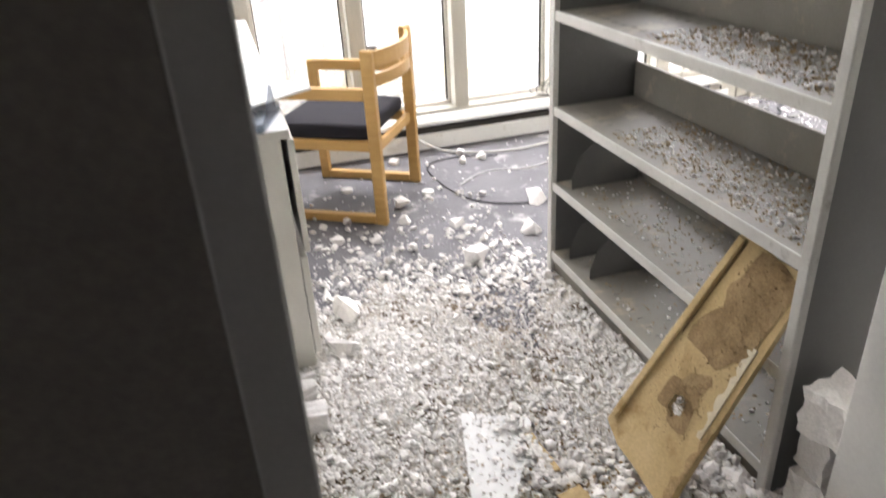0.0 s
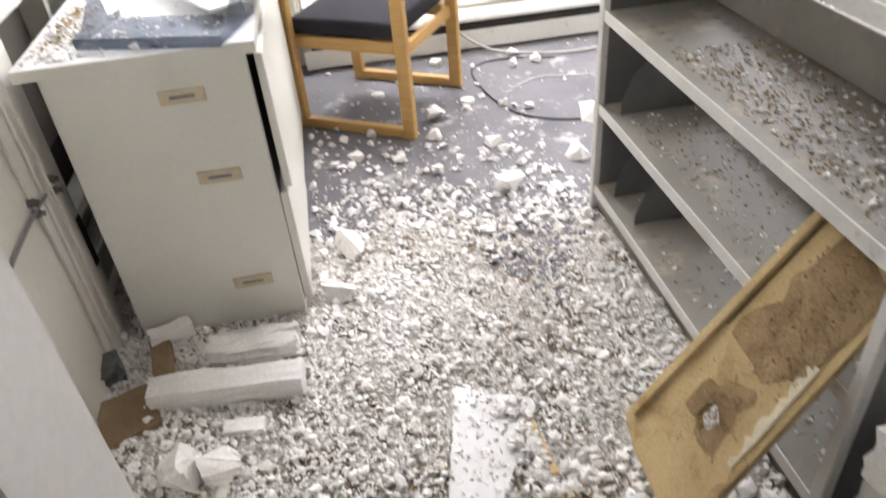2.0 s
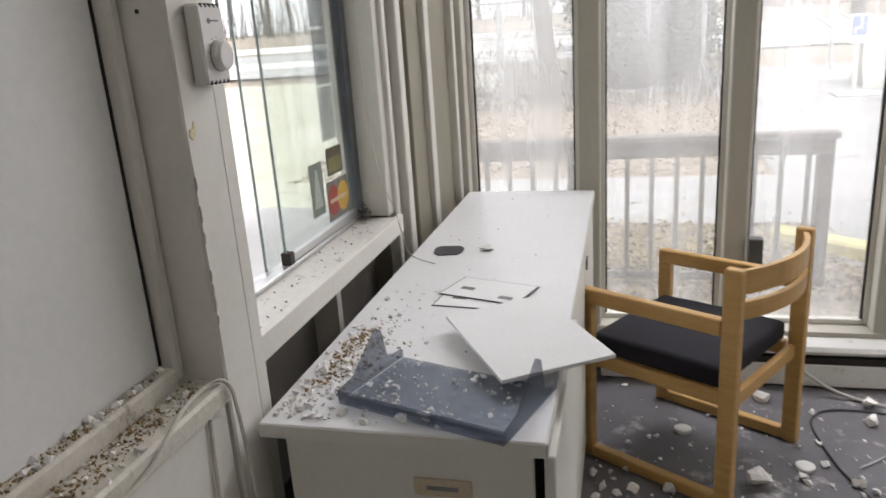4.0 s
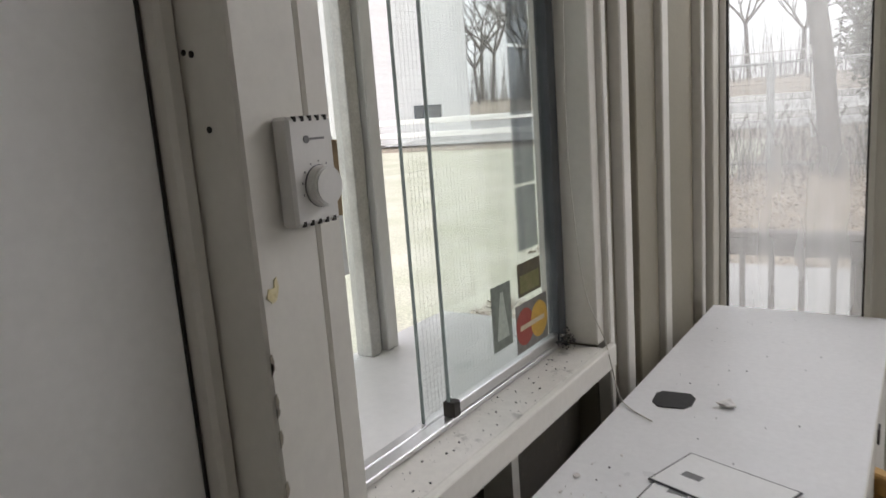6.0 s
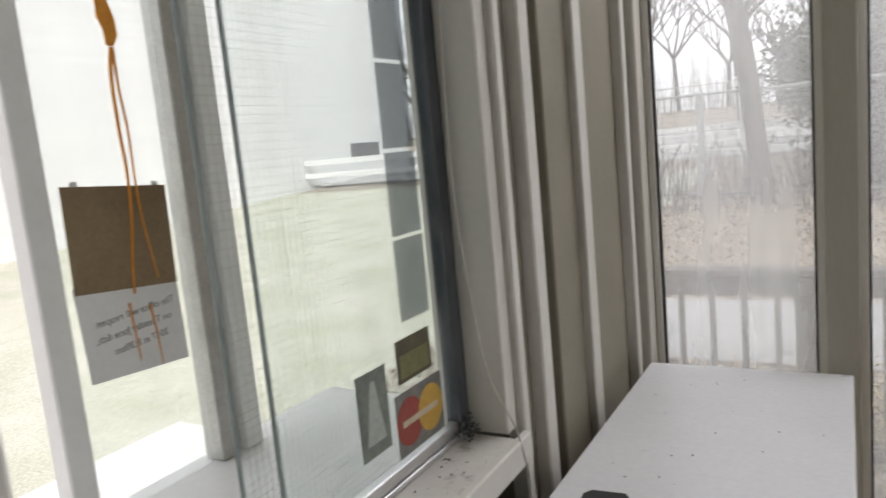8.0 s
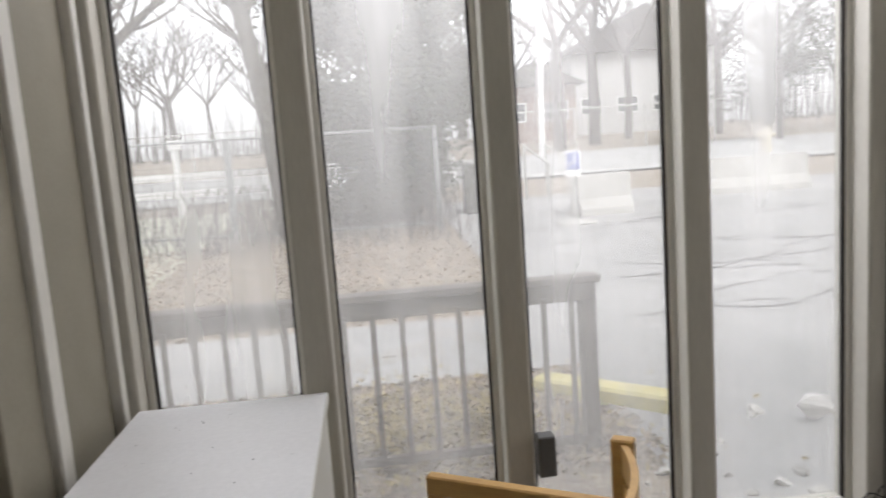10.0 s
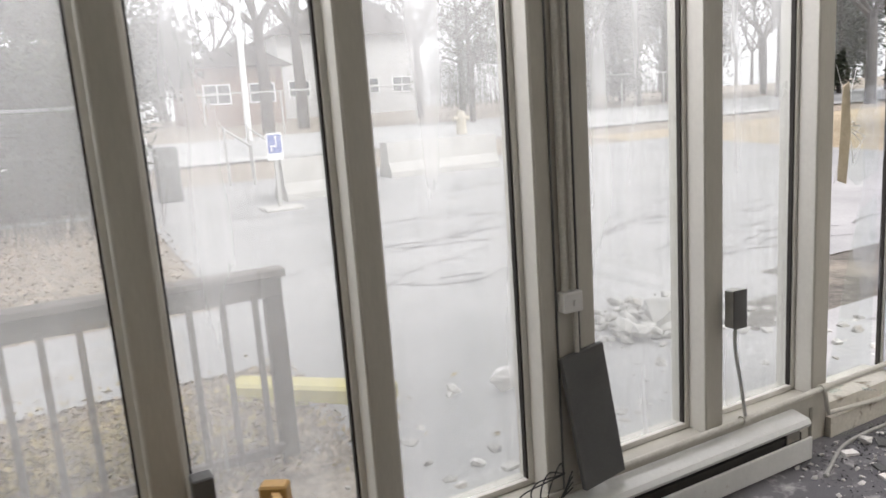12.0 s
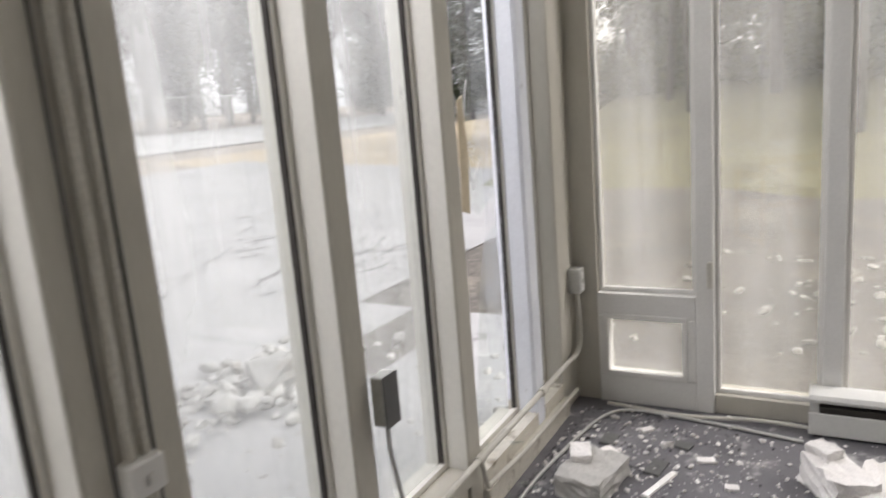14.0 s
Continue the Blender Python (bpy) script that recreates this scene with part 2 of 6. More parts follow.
def smoky(name, col, clear):
    m, n, l = nodes_of(name)
    b = n.new("ShaderNodeBsdfPrincipled")
    b.inputs["Base Color"].default_value = (*col, 1)
    b.inputs["Roughness"].default_value = 0.25
    nz = n.new("ShaderNodeTexNoise")
    nz.inputs["Scale"].default_value = 14.0
    mr = n.new("ShaderNodeMapRange")
    mr.inputs["To Min"].default_value, mr.inputs["To Max"].default_value = clear + 0.15, clear - 0.15
    l.new(nz.outputs["Fac"], mr.inputs["Value"])
    t = n.new("ShaderNodeBsdfTransparent")
    t.inputs["Color"].default_value = (0.82, 0.845, 0.88, 1)
    x = n.new("ShaderNodeMixShader")
    l.new(mr.outputs["Result"], x.inputs[0])
    l.new(b.outputs[0], x.inputs[1])
    l.new(t.outputs[0], x.inputs[2])
    o = n.new("ShaderNodeOutputMaterial")
    l.new(x.outputs[0], o.inputs["Surface"])
    return m


SLATE_FILM = smoky("slate_blue_film", (0.16, 0.18, 0.21), 0.55)
BLUE_PLASTIC = smoky("smoky_blue_plastic", (0.11, 0.13, 0.175), 0.62)
CLEAR_PLASTIC = smoky("clear_smoky_plastic", (0.17, 0.185, 0.21), 0.84)
PAPER = mat("paper", (0.74, 0.74, 0.73), (0.79, 0.79, 0.78), 0.8, 4, 80, 0.05, grain=0.03)
PAPER_DARK = mat("dark_print", (0.05, 0.05, 0.055), (0.09, 0.09, 0.09), 0.7)
INK = mat("grey_print", (0.18, 0.18, 0.18), (0.26, 0.26, 0.26), 0.8)
TAN = mat("tan_label", (0.50, 0.42, 0.28), (0.60, 0.52, 0.38), 0.7, 30, 150, 0.1)
ALU = mat("aluminium", (0.55, 0.55, 0.54), (0.64, 0.64, 0.63), 0.35, 6, 200, 0.05, metal=0.8, grain=0.06)
GALV = mat("galvanised", (0.45, 0.45, 0.43), (0.55, 0.55, 0.52), 0.45, 20, 150, 0.08, metal=0.6)
PIPE = mat("painted_conduit", (0.50, 0.48, 0.42), (0.58, 0.56, 0.50), 0.5, 8, 90, 0.1)
CABLE = mat("black_cable", (0.02, 0.02, 0.022), (0.035, 0.035, 0.035), 0.5)
PLASTIC = mat("white_plastic", (0.68, 0.67, 0.64), (0.73, 0.72, 0.69), 0.4, 10, 200, 0.03, grain=0.02)
HEATER = mat("white_enamel", (0.66, 0.66, 0.63), (0.72, 0.72, 0.69), 0.35, 4, 60, 0.05, grain=0.04, dirt=(0.42, 0.38, 0.32), dirt_at=0.62, dirt_scale=12)
# partition colour, darkened to carry the back room's shade
BACKROOM = mat("shaded_brown_paint", (0.30, 0.275, 0.245), (0.38, 0.35, 0.31), 0.6, 2, 70, 0.1)
JAMB = mat("grey_jamb_paint", (0.70, 0.69, 0.66), (0.76, 0.75, 0.72), 0.5, 3, 80, 0.06, grain=0.04)
CEIL = mat("ceiling_white", (0.64, 0.62, 0.58), (0.72, 0.70, 0.665), 0.9, 3, 120, 0.3)
GLASS = glass_mat("dusty_glass", 0.14, 0.31)
GLASS_CLEAR = glass_mat("clear_glass", 0.02, 0.06, (0.97, 0.99, 0.98))
GLASS_GREEN = glass_mat("greenish_dusty_glass", 0.10, 0.26, (0.96, 0.955, 0.90))
FENCE = mat("pale_zinc", (0.24, 0.25, 0.25), (0.31, 0.32, 0.32), 0.6)
DECK = mat("weathered_timber", (0.11, 0.095, 0.085), (0.18, 0.16, 0.145), 0.85, 3, 60, 0.3, stretch=(1, 1, 1), grain=0.2)
ASPHALT = mat("worn_asphalt", (0.28, 0.28, 0.275), (0.37, 0.365, 0.36), 0.9, 0.8, 60, 0.3, grain=0.15, dirt=(0.13, 0.125, 0.12), dirt_at=0.64, dirt_scale=1.2)
ROADTOP = mat("pale_road", (0.33, 0.33, 0.325), (0.40, 0.40, 0.39), 0.9, 0.6, 30, 0.1)
CONCRETE = mat("concrete", (0.40, 0.39, 0.37), (0.50, 0.49, 0.46), 0.9, 2, 70, 0.25, grain=0.12, dirt=(0.28, 0.26, 0.23), dirt_at=0.62)
LITTER = mat("leaf_litter", (0.21, 0.175, 0.135), (0.33, 0.285, 0.23), 0.95, 3, 30, 0.8, depth=0.02, grain=0.5, dirt=(0.10, 0.12, 0.05), dirt_at=0.64, dirt_scale=1.5)
LAWN = mat("winter_lawn", (0.40, 0.41, 0.31), (0.52, 0.51, 0.43), 0.95, 1.0, 50, 0.6, depth=0.02, grain=0.35)
BARK = mat("bark", (0.055, 0.047, 0.042), (0.10, 0.088, 0.078), 0.95, 6, 60, 0.5, depth=0.01, stretch=(1, 1, 0.3))
LEAF = mat("evergreen_leaf", (0.035, 0.05, 0.03), (0.075, 0.085, 0.05), 0.6, 4, 40, 0, tone=0.5, dirt=(0.16, 0.09, 0.06), dirt_at=0.6, dirt_scale=3)
DRYLEAF = mat("dry_leaf", (0.26, 0.205, 0.15), (0.46, 0.39, 0.31), 0.9, 6, 40, 0, tone=0.5)
KERBYELLOW = mat("yellow_kerb_paint", (0.52, 0.46, 0.18), (0.60, 0.55, 0.30), 0.85, 5, 60, 0.3, dirt=(0.45, 0.42, 0.36), dirt_at=0.62)
BRICK = mat("brown_brick_wall", (0.22, 0.15, 0.12), (0.30, 0.21, 0.17), 0.95, 2, 20, 0.2)
SIDING = mat("white_siding", (0.46, 0.46, 0.45), (0.54, 0.54, 0.53), 0.7, 1, 20, 0.1, stretch=(0.2, 0.2, 8))
SHINGLE = mat("dark_shingles", (0.07, 0.065, 0.06), (0.11, 0.10, 0.095), 0.95, 3, 20, 0.3)
WINDOWDARK = mat("dark_window_pane", (0.06, 0.07, 0.08), (0.10, 0.11, 0.12), 0.1, 1, 10, 0)
# tan paint, darkened to carry the low light on the west wall
BATTEN = mat("shaded_tan_paint", (0.235, 0.212, 0.158), (0.295, 0.268, 0.208), 0.5, 3, 80, 0.08, grain=0.05, dirt=(0.27, 0.24, 0.18), dirt_at=0.62)
LIP = mat("worn_pale_steel", (0.52, 0.51, 0.48), (0.60, 0.59, 0.56), 0.45, 6, 120, 0.05, grain=0.06, dirt=(0.32, 0.30, 0.27), dirt_at=0.6, dirt_scale=10)
DEBRIS = mat("weathered_plaster", (0.42, 0.41, 0.38), (0.58, 0.57, 0.54), 0.95, 5, 80, 0.5, tone=0.35, dirt=(0.26, 0.23, 0.19), dirt_at=0.55, dirt_scale=4)
# white post paint with the bluish glow of daylight mixed into the colour
PALE_BLUE = mat("daylit_white_paint", (0.76, 0.78, 0.84), (0.82, 0.84, 0.89), 0.45, 4, 70, 0.06, grain=0.04, dirt=(0.40, 0.40, 0.42), dirt_at=0.66)
GLASS_EDGE = mat("green_glass_edge", (0.20, 0.25, 0.24), (0.28, 0.33, 0.32), 0.2, 8, 60, 0)
SOOT = mat("black_grime", (0.03, 0.029, 0.028), (0.07, 0.067, 0.063), 0.9, 12, 90, 0.4, tone=0.4)
SILL = mat("smudged_sill_paint", (0.62, 0.60, 0.55), (0.70, 0.68, 0.63), 0.4, 5, 70, 0.08, grain=0.06, dirt=(0.28, 0.27, 0.25), dirt_at=0.6, dirt_scale=9)
ORANGE = mat("orange_paint_drip", (0.75, 0.26, 0.02), (0.85, 0.36, 0.04), 0.5, 20, 100, 0.1)

# ---- floor, ceiling, back room ----
solo("floor", boxes((-0.6, 5.25, -2.0, 4.62, -0.12, 0.0)), FLOORING, "dusty grey carpet floor strewn with plaster", "floor", "structure")
# ceiling stays out of view; added to shut out the sky overhead
solo("ceiling", boxes((-0.6, 5.25, -2.0, 4.62, 3.0, 3.12)), CEIL, "plain off-white ceiling, unseen, closing the office above", "ceiling", "structure")
# back room walls stay out of view; added to hold and bounce light
solo("wall_back_room", boxes((-0.6, -0.45, -2.0, 1.075, 0, 3.0), (5.1, 5.25, -2.0, 1.075, 0, 3.0), (-0.45, 5.1, -2.0, -1.88, 0, 3.0)),
     CEIL, "unseen off-white walls closing the unlit back room", "wall", "structure")

# south partition with the doorway between x 0.51 and 1.61
south = solo("wall_south", boxes((-0.45, 0.44, 1.09, 1.225, 0, 3.0), (1.68, 5.1, 1.09, 1.225, 0, 3.0), (0.44, 1.68, 1.09, 1.225, 2.16, 3.0)),
             BACKROOM, "brown partition with a wide doorway, shade in its colour", "wall", "structure")
part("wall_lining", boxes((-0.11, 0.44, 1.226, 1.238, 0, 3.0), (1.68, 4.98, 1.226, 1.238, 0, 3.0)), CREAM, south, "cream painted inner face")
for x0, x1 in ((0.442, 0.515), (1.605, 1.678)):
    part("door_jamb", boxes((x0, x1, 1.075, 1.24, 0, 2.10), bev=0.004), JAMB, south, "pale grey painted door jamb")
part("door_head", boxes((0.442, 1.678, 1.075, 1.24, 2.101, 2.16), bev=0.004), JAMB, south, "pale grey painted door head")

# ---- north window wall ----
YF, YG = 4.42, 4.535
MULL = [(-0.02, 0.08), (0.568, 0.652), (1.170, 1.252), (1.774, 1.856), (2.389, 2.609), (3.142, 3.234), (3.780, 3.876), (4.44, 4.53), (4.78, 5.0)]
north = thing("wall_north", (2.5, 4.5, 0), "cream timber window wall of tall dusty panes", "wall", kind="structure")
for a, b in MULL:
    part("mullion", boxes((a, b, YF, 4.505 if a == 4.44 else 4.60, 0.0, 3.0), bev=0.004), PALE_BLUE if a == 4.44 else FRAME, north)
# thin linings in a lighter colour give the mullion sides their daylight
for a, b in MULL[1:-2]:
    part("side_strip", boxes((a - 0.003, a - 0.0003, YF + 0.006, YG - 0.031, 0.217, 2.899), (b + 0.0003, b + 0.003, YF + 0.006, YG - 0.031, 0.217, 2.899)), CREAM, north, "mullion reveal in cream, paler as if daylit")
part("bottom_rail", boxes((0.08, 3.779, YF + 0.012, 4.60, 0.0, 0.165), (0.08, 3.779, YF - 0.01, 4.60, 0.166, 0.215)), FRAME, north, "chipped cream timber sill rail")
part("low_kerb", boxes((3.877, 4.78, 4.395, 4.418, 0.0, 0.09), (3.877, 4.439, 4.4185, 4.60, 0.0, 0.15), (4.531, 4.779, 4.4185, 4.60, 0.0, 0.15)), CREAM_DIRTY, north, "dirty cream sill with broken glass")
part("header", boxes((0.0, 5.0, 4.44, 4.60, 2.9, 3.0)), FRAME, north)
part("post_lining", boxes((4.433, 4.4395, 4.43, 4.50, 0.152, 2.899), (4.5305, 4.55, 4.55, 4.60, 0.152, 2.899), bev=0.002), PALE_BLUE, north, "white post beside the broken pane, tinted as daylit")

OPEN_N = list(zip([b for a, b in MULL][:-1], [a for a, b in MULL][1:]))
for k, (a, b) in enumerate(OPEN_N):
    zb = 0.216 if b < 3.8 else 0.15
    w = thing(f"window_{k + 1}", ((a + b) / 2, YG, zb), "tall fixed window with a dusty hazy pane", "window", kind="structure")
    part("glazing_bead", boxes((a + 0.001, a + 0.022, YG - 0.03, YG - 0.008, zb, 2.9), (b - 0.022, b - 0.001, YG - 0.03, YG - 0.008, zb, 2.9),
                               (a + 0.022, b - 0.022, YG - 0.03, YG - 0.008, zb, zb + 0.022), bev=0.002), CREAM, w)
    part("gasket", boxes((a + 0.0222, a + 0.029, YG - 0.024, YG - 0.005, zb + 0.0225, 2.9), (b - 0.029, b - 0.0222, YG - 0.024, YG - 0.005, zb + 0.0225, 2.9)), DARK_GAP, w, "dark gap line beside the bead")
    if k == 6:
        continue
    part("pane", boxes((a + 0.001, b - 0.001, YG - 0.003, YG + 0.003, zb, 2.9)), GLASS, w, shadow=False)

# ---- east window wall ----
east = thing("wall_east", (5.05, 3.0, 0), "cream timber window wall with a low hatch panel", "wall", kind="structure")
MULLE = [(3.772, 3.85), (3.262, 3.338), (2.62, 2.71), (2.02, 2.11), (1.24, 1.50)]
for a, b in MULLE:
    part("mullion", boxes((4.985, 5.14, a, b, 0.0, 3.0), bev=0.004), JAMB, east)
part("bottom_rail", boxes((5.0, 5.14, 1.5, 3.772, 0.0, 0.09), bev=0.003), FRAME, east)
part("header", boxes((5.0, 5.14, 1.24, 4.42, 2.9, 3.0)), FRAME, east)
part("corner_post", boxes((5.001, 5.14, 4.305, 4.60, 0.0, 2.9)), FRAME, east)
part("hatch_frame", boxes((4.988, 5.10, 3.851, 4.304, 0.0, 0.14), (4.988, 5.10, 3.851, 3.90, 0.141, 0.439), (4.988, 5.10, 4.265, 4.304, 0.141, 0.439),
                          (4.988, 5.10, 3.851, 4.304, 0.44, 0.55), bev=0.003), JAMB, east, "pale grey painted hatch frame")
part("hatch_bead", boxes((4.978, 4.993, 3.888, 4.277, 0.142, 0.165), (4.978, 4.993, 3.888, 4.277, 0.428, 0.45), (4.978, 4.993, 3.888, 3.91, 0.165, 0.428), (4.978, 4.993, 4.255, 4.277, 0.165, 0.428), bev=0.002), JAMB, east)
OPEN_E = [(3.85, 4.304, 0.551), (3.338, 3.772, 0.09), (2.71, 3.262, 0.09), (2.11, 2.62, 0.09), (1.50, 2.02, 0.09)]
for k, (a, b, zb) in enumerate(OPEN_E):
    w = thing(f"window_{k + 11}", (5.06, (a + b) / 2, zb), "tall fixed window with a dusty greenish pane", "window", kind="structure")
    part("glazing_bead", boxes((5.03, 5.05, a + 0.001, a + 0.02, zb, 2.9), (5.03, 5.05, b - 0.02, b - 0.001, zb, 2.9), (5.03, 5.05, a + 0.02, b - 0.02, zb, zb + 0.02), bev=0.002), JAMB, w)
    part("pane", boxes((5.06, 5.066, a + 0.001, b - 0.001, zb, 2.9)), GLASS_GREEN, w, shadow=False)
w = thing("window_16", (5.06, 4.05, 0.1), "small hatch window with a dusty pane", "window", kind="structure")
part("pane", boxes((5.06, 5.066, 3.901, 4.264, 0.14, 0.44)), GLASS_GREEN, w, shadow=False)

# ---- west wall: boarded window, posts, service window ----
west = thing("wall_west", (-0.2, 2.8, 0), "cream panelled wall with a boarded window and a service window", "wall", kind="structure")
part("lower_wall", boxes((-0.30, 0.060, 1.24, 2.329, 0, 0.924), (-0.57, -0.09, 2.40, 3.70, 0, 0.925)), CREAM, west)
part("upper_wall", boxes((-0.62, -0.05, 1.24, 3.72, 2.45, 3.0)), CREAM, west)
part("window_board", boxes((-0.11, -0.042, 1.24, 2.308, 1.0, 2.9)), WHITE, west, "white board filling the old window")
part("board_gap", boxes((-0.0415, -0.0385, 2.303, 2.3075, 1.002, 2.9)), DARK_GAP, west, "dark gap beside the board")
part("side_casing", boxes((-0.13, -0.012, 2.309, 2.3355, 0.968, 3.0), bev=0.006), CREAM, west)
part("back_ledge", boxes((-0.08, -0.008, 1.24, 2.308, 0.9255, 1.0), bev=0.006), CREAM_DIRTY, west, "dirty cream ledge littered with crumbs")
part("front_ledge", boxes((-0.0075, 0.074, 1.24, 2.335, 0.925, 0.967), bev=0.006), CREAM_DIRTY, west, "dirty cream ledge littered with crumbs")
part("post", boxes((-0.13, 0.068, 2.336, 2.440, 0.0, 3.0), bev=0.004), CREAM, west)
part("post_web", boxes((-0.13, 0.030, 2.4405, 2.452, 0.0, 3.0)), CREAM, west)
part("casing", boxes((-0.13, 0.058, 2.4525, 2.497, 0.0, 3.0), bev=0.004), CREAM, west)
# whiter strip paints the light caught by the casing's edge
part("casing_edge", boxes((-0.13, 0.046, 2.4975, 2.503, 0.967, 2.45), bev=0.002), WHITE, west, "thin edge strip of the casing, whitened as if lit")
part("near_jamb", boxes((-0.57, -0.131, 2.39, 2.49, 0.926, 2.45)), CREAM, west)
part("far_jamb", boxes((-0.155, 0.002, 3.50, 3.55, 0.967, 2.45), bev=0.003), CREAM, west)
part("far_casing", boxes((-0.0205, 0.018, 3.551, 3.585, 0.0, 3.0), bev=0.004), CREAM, west)
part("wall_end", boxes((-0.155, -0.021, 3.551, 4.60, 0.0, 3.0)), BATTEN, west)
# dark BATTEN boards hold shade in their colour, pale CREAM strips the lit edges
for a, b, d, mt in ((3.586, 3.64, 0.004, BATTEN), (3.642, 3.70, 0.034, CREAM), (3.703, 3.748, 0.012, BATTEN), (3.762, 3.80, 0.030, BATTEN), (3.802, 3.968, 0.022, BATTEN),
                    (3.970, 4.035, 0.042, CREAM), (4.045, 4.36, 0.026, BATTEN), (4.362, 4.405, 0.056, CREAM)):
    part("batten", boxes((-0.02, d, a, b, 0.0, 3.0), bev=0.004), mt, west, "tan cream vertical board, light and shade in its colour")
for a in (3.7485, 4.0355):
    part("batten_gap", boxes((-0.0205, -0.015, a, a + 0.012, 0.0, 3.0)), DARK_GAP, west, "dark gap between the boards")
sill = part("service_sill", boxes((-0.112, 0.018, 2.504, 3.499, 0.9255, 0.964), bev=0.004), SILL, west, "white sill board with black smudges")
part("sill_apron", boxes((0.0185, 0.038, 2.476, 3.54, 0.905, 0.966), bev=0.003), CREAM, west)
part("outer_ledge", boxes((-0.62, -0.16, 2.49, 3.70, 0.926, 0.950)), WHITE, west, "white outer window ledge")
part("recess_panel", boxes((-0.088, -0.08, 2.46, 3.60, 0.0, 0.90)), STEEL, west, "grey panel under the sill")
part("recess_stud", boxes((-0.079, -0.005, 3.02, 3.05, 0.0, 0.904)), CREAM, west)
part("recess_edge", boxes((-0.03, 0.03, 2.4975, 2.515, 0.0, 0.904), bev=0.003), CREAM, west)

sw = thing("window_9", (-0.155, 3.0, 0.935), "service window with one sliding wired pane pushed half open", "window", kind="structure")
part("track", boxes((-0.118, -0.086, 2.504, 3.499, 0.965, 0.978), (-0.152, -0.128, 2.504, 3.499, 0.951, 0.972), bev=0.002), ALU, sw, "aluminium sliding track")
part("track_groove", boxes((-0.126, -0.120, 2.504, 3.499, 0.951, 0.969)), DARK_GAP, sw, "black groove along the track")
part("sash", boxes((-0.110, -0.090, 2.942, 3.47, 0.979, 1.004), bev=0.002), ALU, sw, "aluminium sash rail")
part("sash_corner", boxes((-0.112, -0.084, 2.936, 2.962, 0.979, 1.012), bev=0.002), DARK_GAP, sw, "black corner piece of the sash")
part("sash_stile", boxes((-0.116, -0.084, 3.455, 3.499, 0.979, 2.45), bev=0.002), WINDOWDARK, sw, "dark sash stile against the jamb")
part("pane", boxes((-0.103, -0.097, 2.944, 3.455, 1.004, 2.45)), GLASS_CLEAR, sw, shadow=False)
part("pane_edge", boxes((-0.103, -0.097, 2.9395, 2.9438, 1.0, 2.45)), GLASS_EDGE, sw, "dark green glass edge")
part("pane", boxes((-0.143, -0.137, 2.905, 3.48, 0.972, 2.45)), GLASS_CLEAR, sw, shadow=False)
part("pane_edge", boxes((-0.143, -0.137, 2.901, 2.9048, 0.972, 2.45)), GLASS_EDGE, sw, "grey glass edge")
wires = bmesh.new()
for k in range(40):
    box(wires, -0.1362, -0.1359, 2.92 + k * 0.0132, 2.92035 + k * 0.0132, 0.98, 2.45)
for k in range(110):
    box(wires, -0.1354, -0.1351, 2.91, 3.47, 0.985 + k * 0.0132, 0.98535 + k * 0.0132)
part("wire_mesh", wires, INK, sw, "fine grey wire mesh in the pane")
part("outer_post", boxes((-0.60, -0.545, 3.235, 3.278, 0.951, 2.45), (-0.59, -0.56, 3.278, 3.302, 0.951, 2.45), bev=0.003), GALV, sw, "grey metal outer frame post")
part("outer_sash", boxes((-0.60, -0.54, 3.303, 3.352, 0.951, 2.45), bev=0.003), WHITE, sw, "white outer sash stile")
part("outer_sash", boxes((-0.60, -0.555, 2.905, 2.955, 0.951, 2.45), bev=0.003), WHITE, sw, "white outer sash stile")
part("outer_pane", boxes((-0.578, -0.574, 2.956, 3.234, 0.951, 2.45)), GLASS_CLEAR, sw, shadow=False)

# ---- outdoors: ground ----
def gz(x, y):
    return -0.15 + 0.053 * min(max(y - 6.5, 0), 22) + 0.045 * max(y - 28.5, 0) * (1 if y < 60 else 60 / y)


def sheet(x0, x1, y0, y1, step, lift, turn=None):
    nx, ny = max(1, int((x1 - x0) / step)), max(1, int((y1 - y0) / step))
    v, f = [], []
    for j in range(ny + 1):
        for i in range(nx + 1):
            x, y = x0 + (x1 - x0) * i / nx, y0 + (y1 - y0) * j / ny
            if turn:
                ca, sa = math.cos(turn[2]), math.sin(turn[2])
                x, y = turn[0] + ca * x - sa * y, turn[1] + sa * x + ca * y
            v.append((x, y, gz(x, y) + lift))
    for j in range(ny):
        for i in range(nx):
            k = j * (nx + 1) + i
            f.append((k, k + 1, k + nx + 2, k + nx + 1))
    return v, f


def ground_sheet():
    xs = sorted({-3000, -600, -200, -80, *range(-40, 61, 2), 100, 250, 700, 3000})
    ys = sorted({-3000, -600, -100, -40, -10, 0, 4.66, *[k for k in range(6, 62, 2)], 6.5, 28.5, 90, 160, 400, 1000, 3000})
    v = [(x, y, gz(x, y) if y <= 60 else gz(0, 60)) for y in ys for x in xs]
    n = len(xs)
    f = [(j * n + i, j * n + i + 1, (j + 1) * n + i + 1, (j + 1) * n + i) for j in range(len(ys) - 1) for i in range(n - 1)]
    return v, f


solo("ground", ground_sheet(), LITTER, "brown leaf litter and thin winter grass", "ground", "structure")
solo("lawn", sheet(-30, -1.9, -20, 19.0, 2, 0.012), LAWN, "pale winter lawn beside the office", "ground", "structure")
solo("pavement_west", sheet(-3.4, -0.62, -20, 5.4, 1.5, 0.02), mat("pale_concrete", (0.55, 0.54, 0.51), (0.66, 0.65, 0.62), 0.9, 2, 60, 0.2, grain=0.08), "pale concrete walk under the service window", "pavement", "structure")
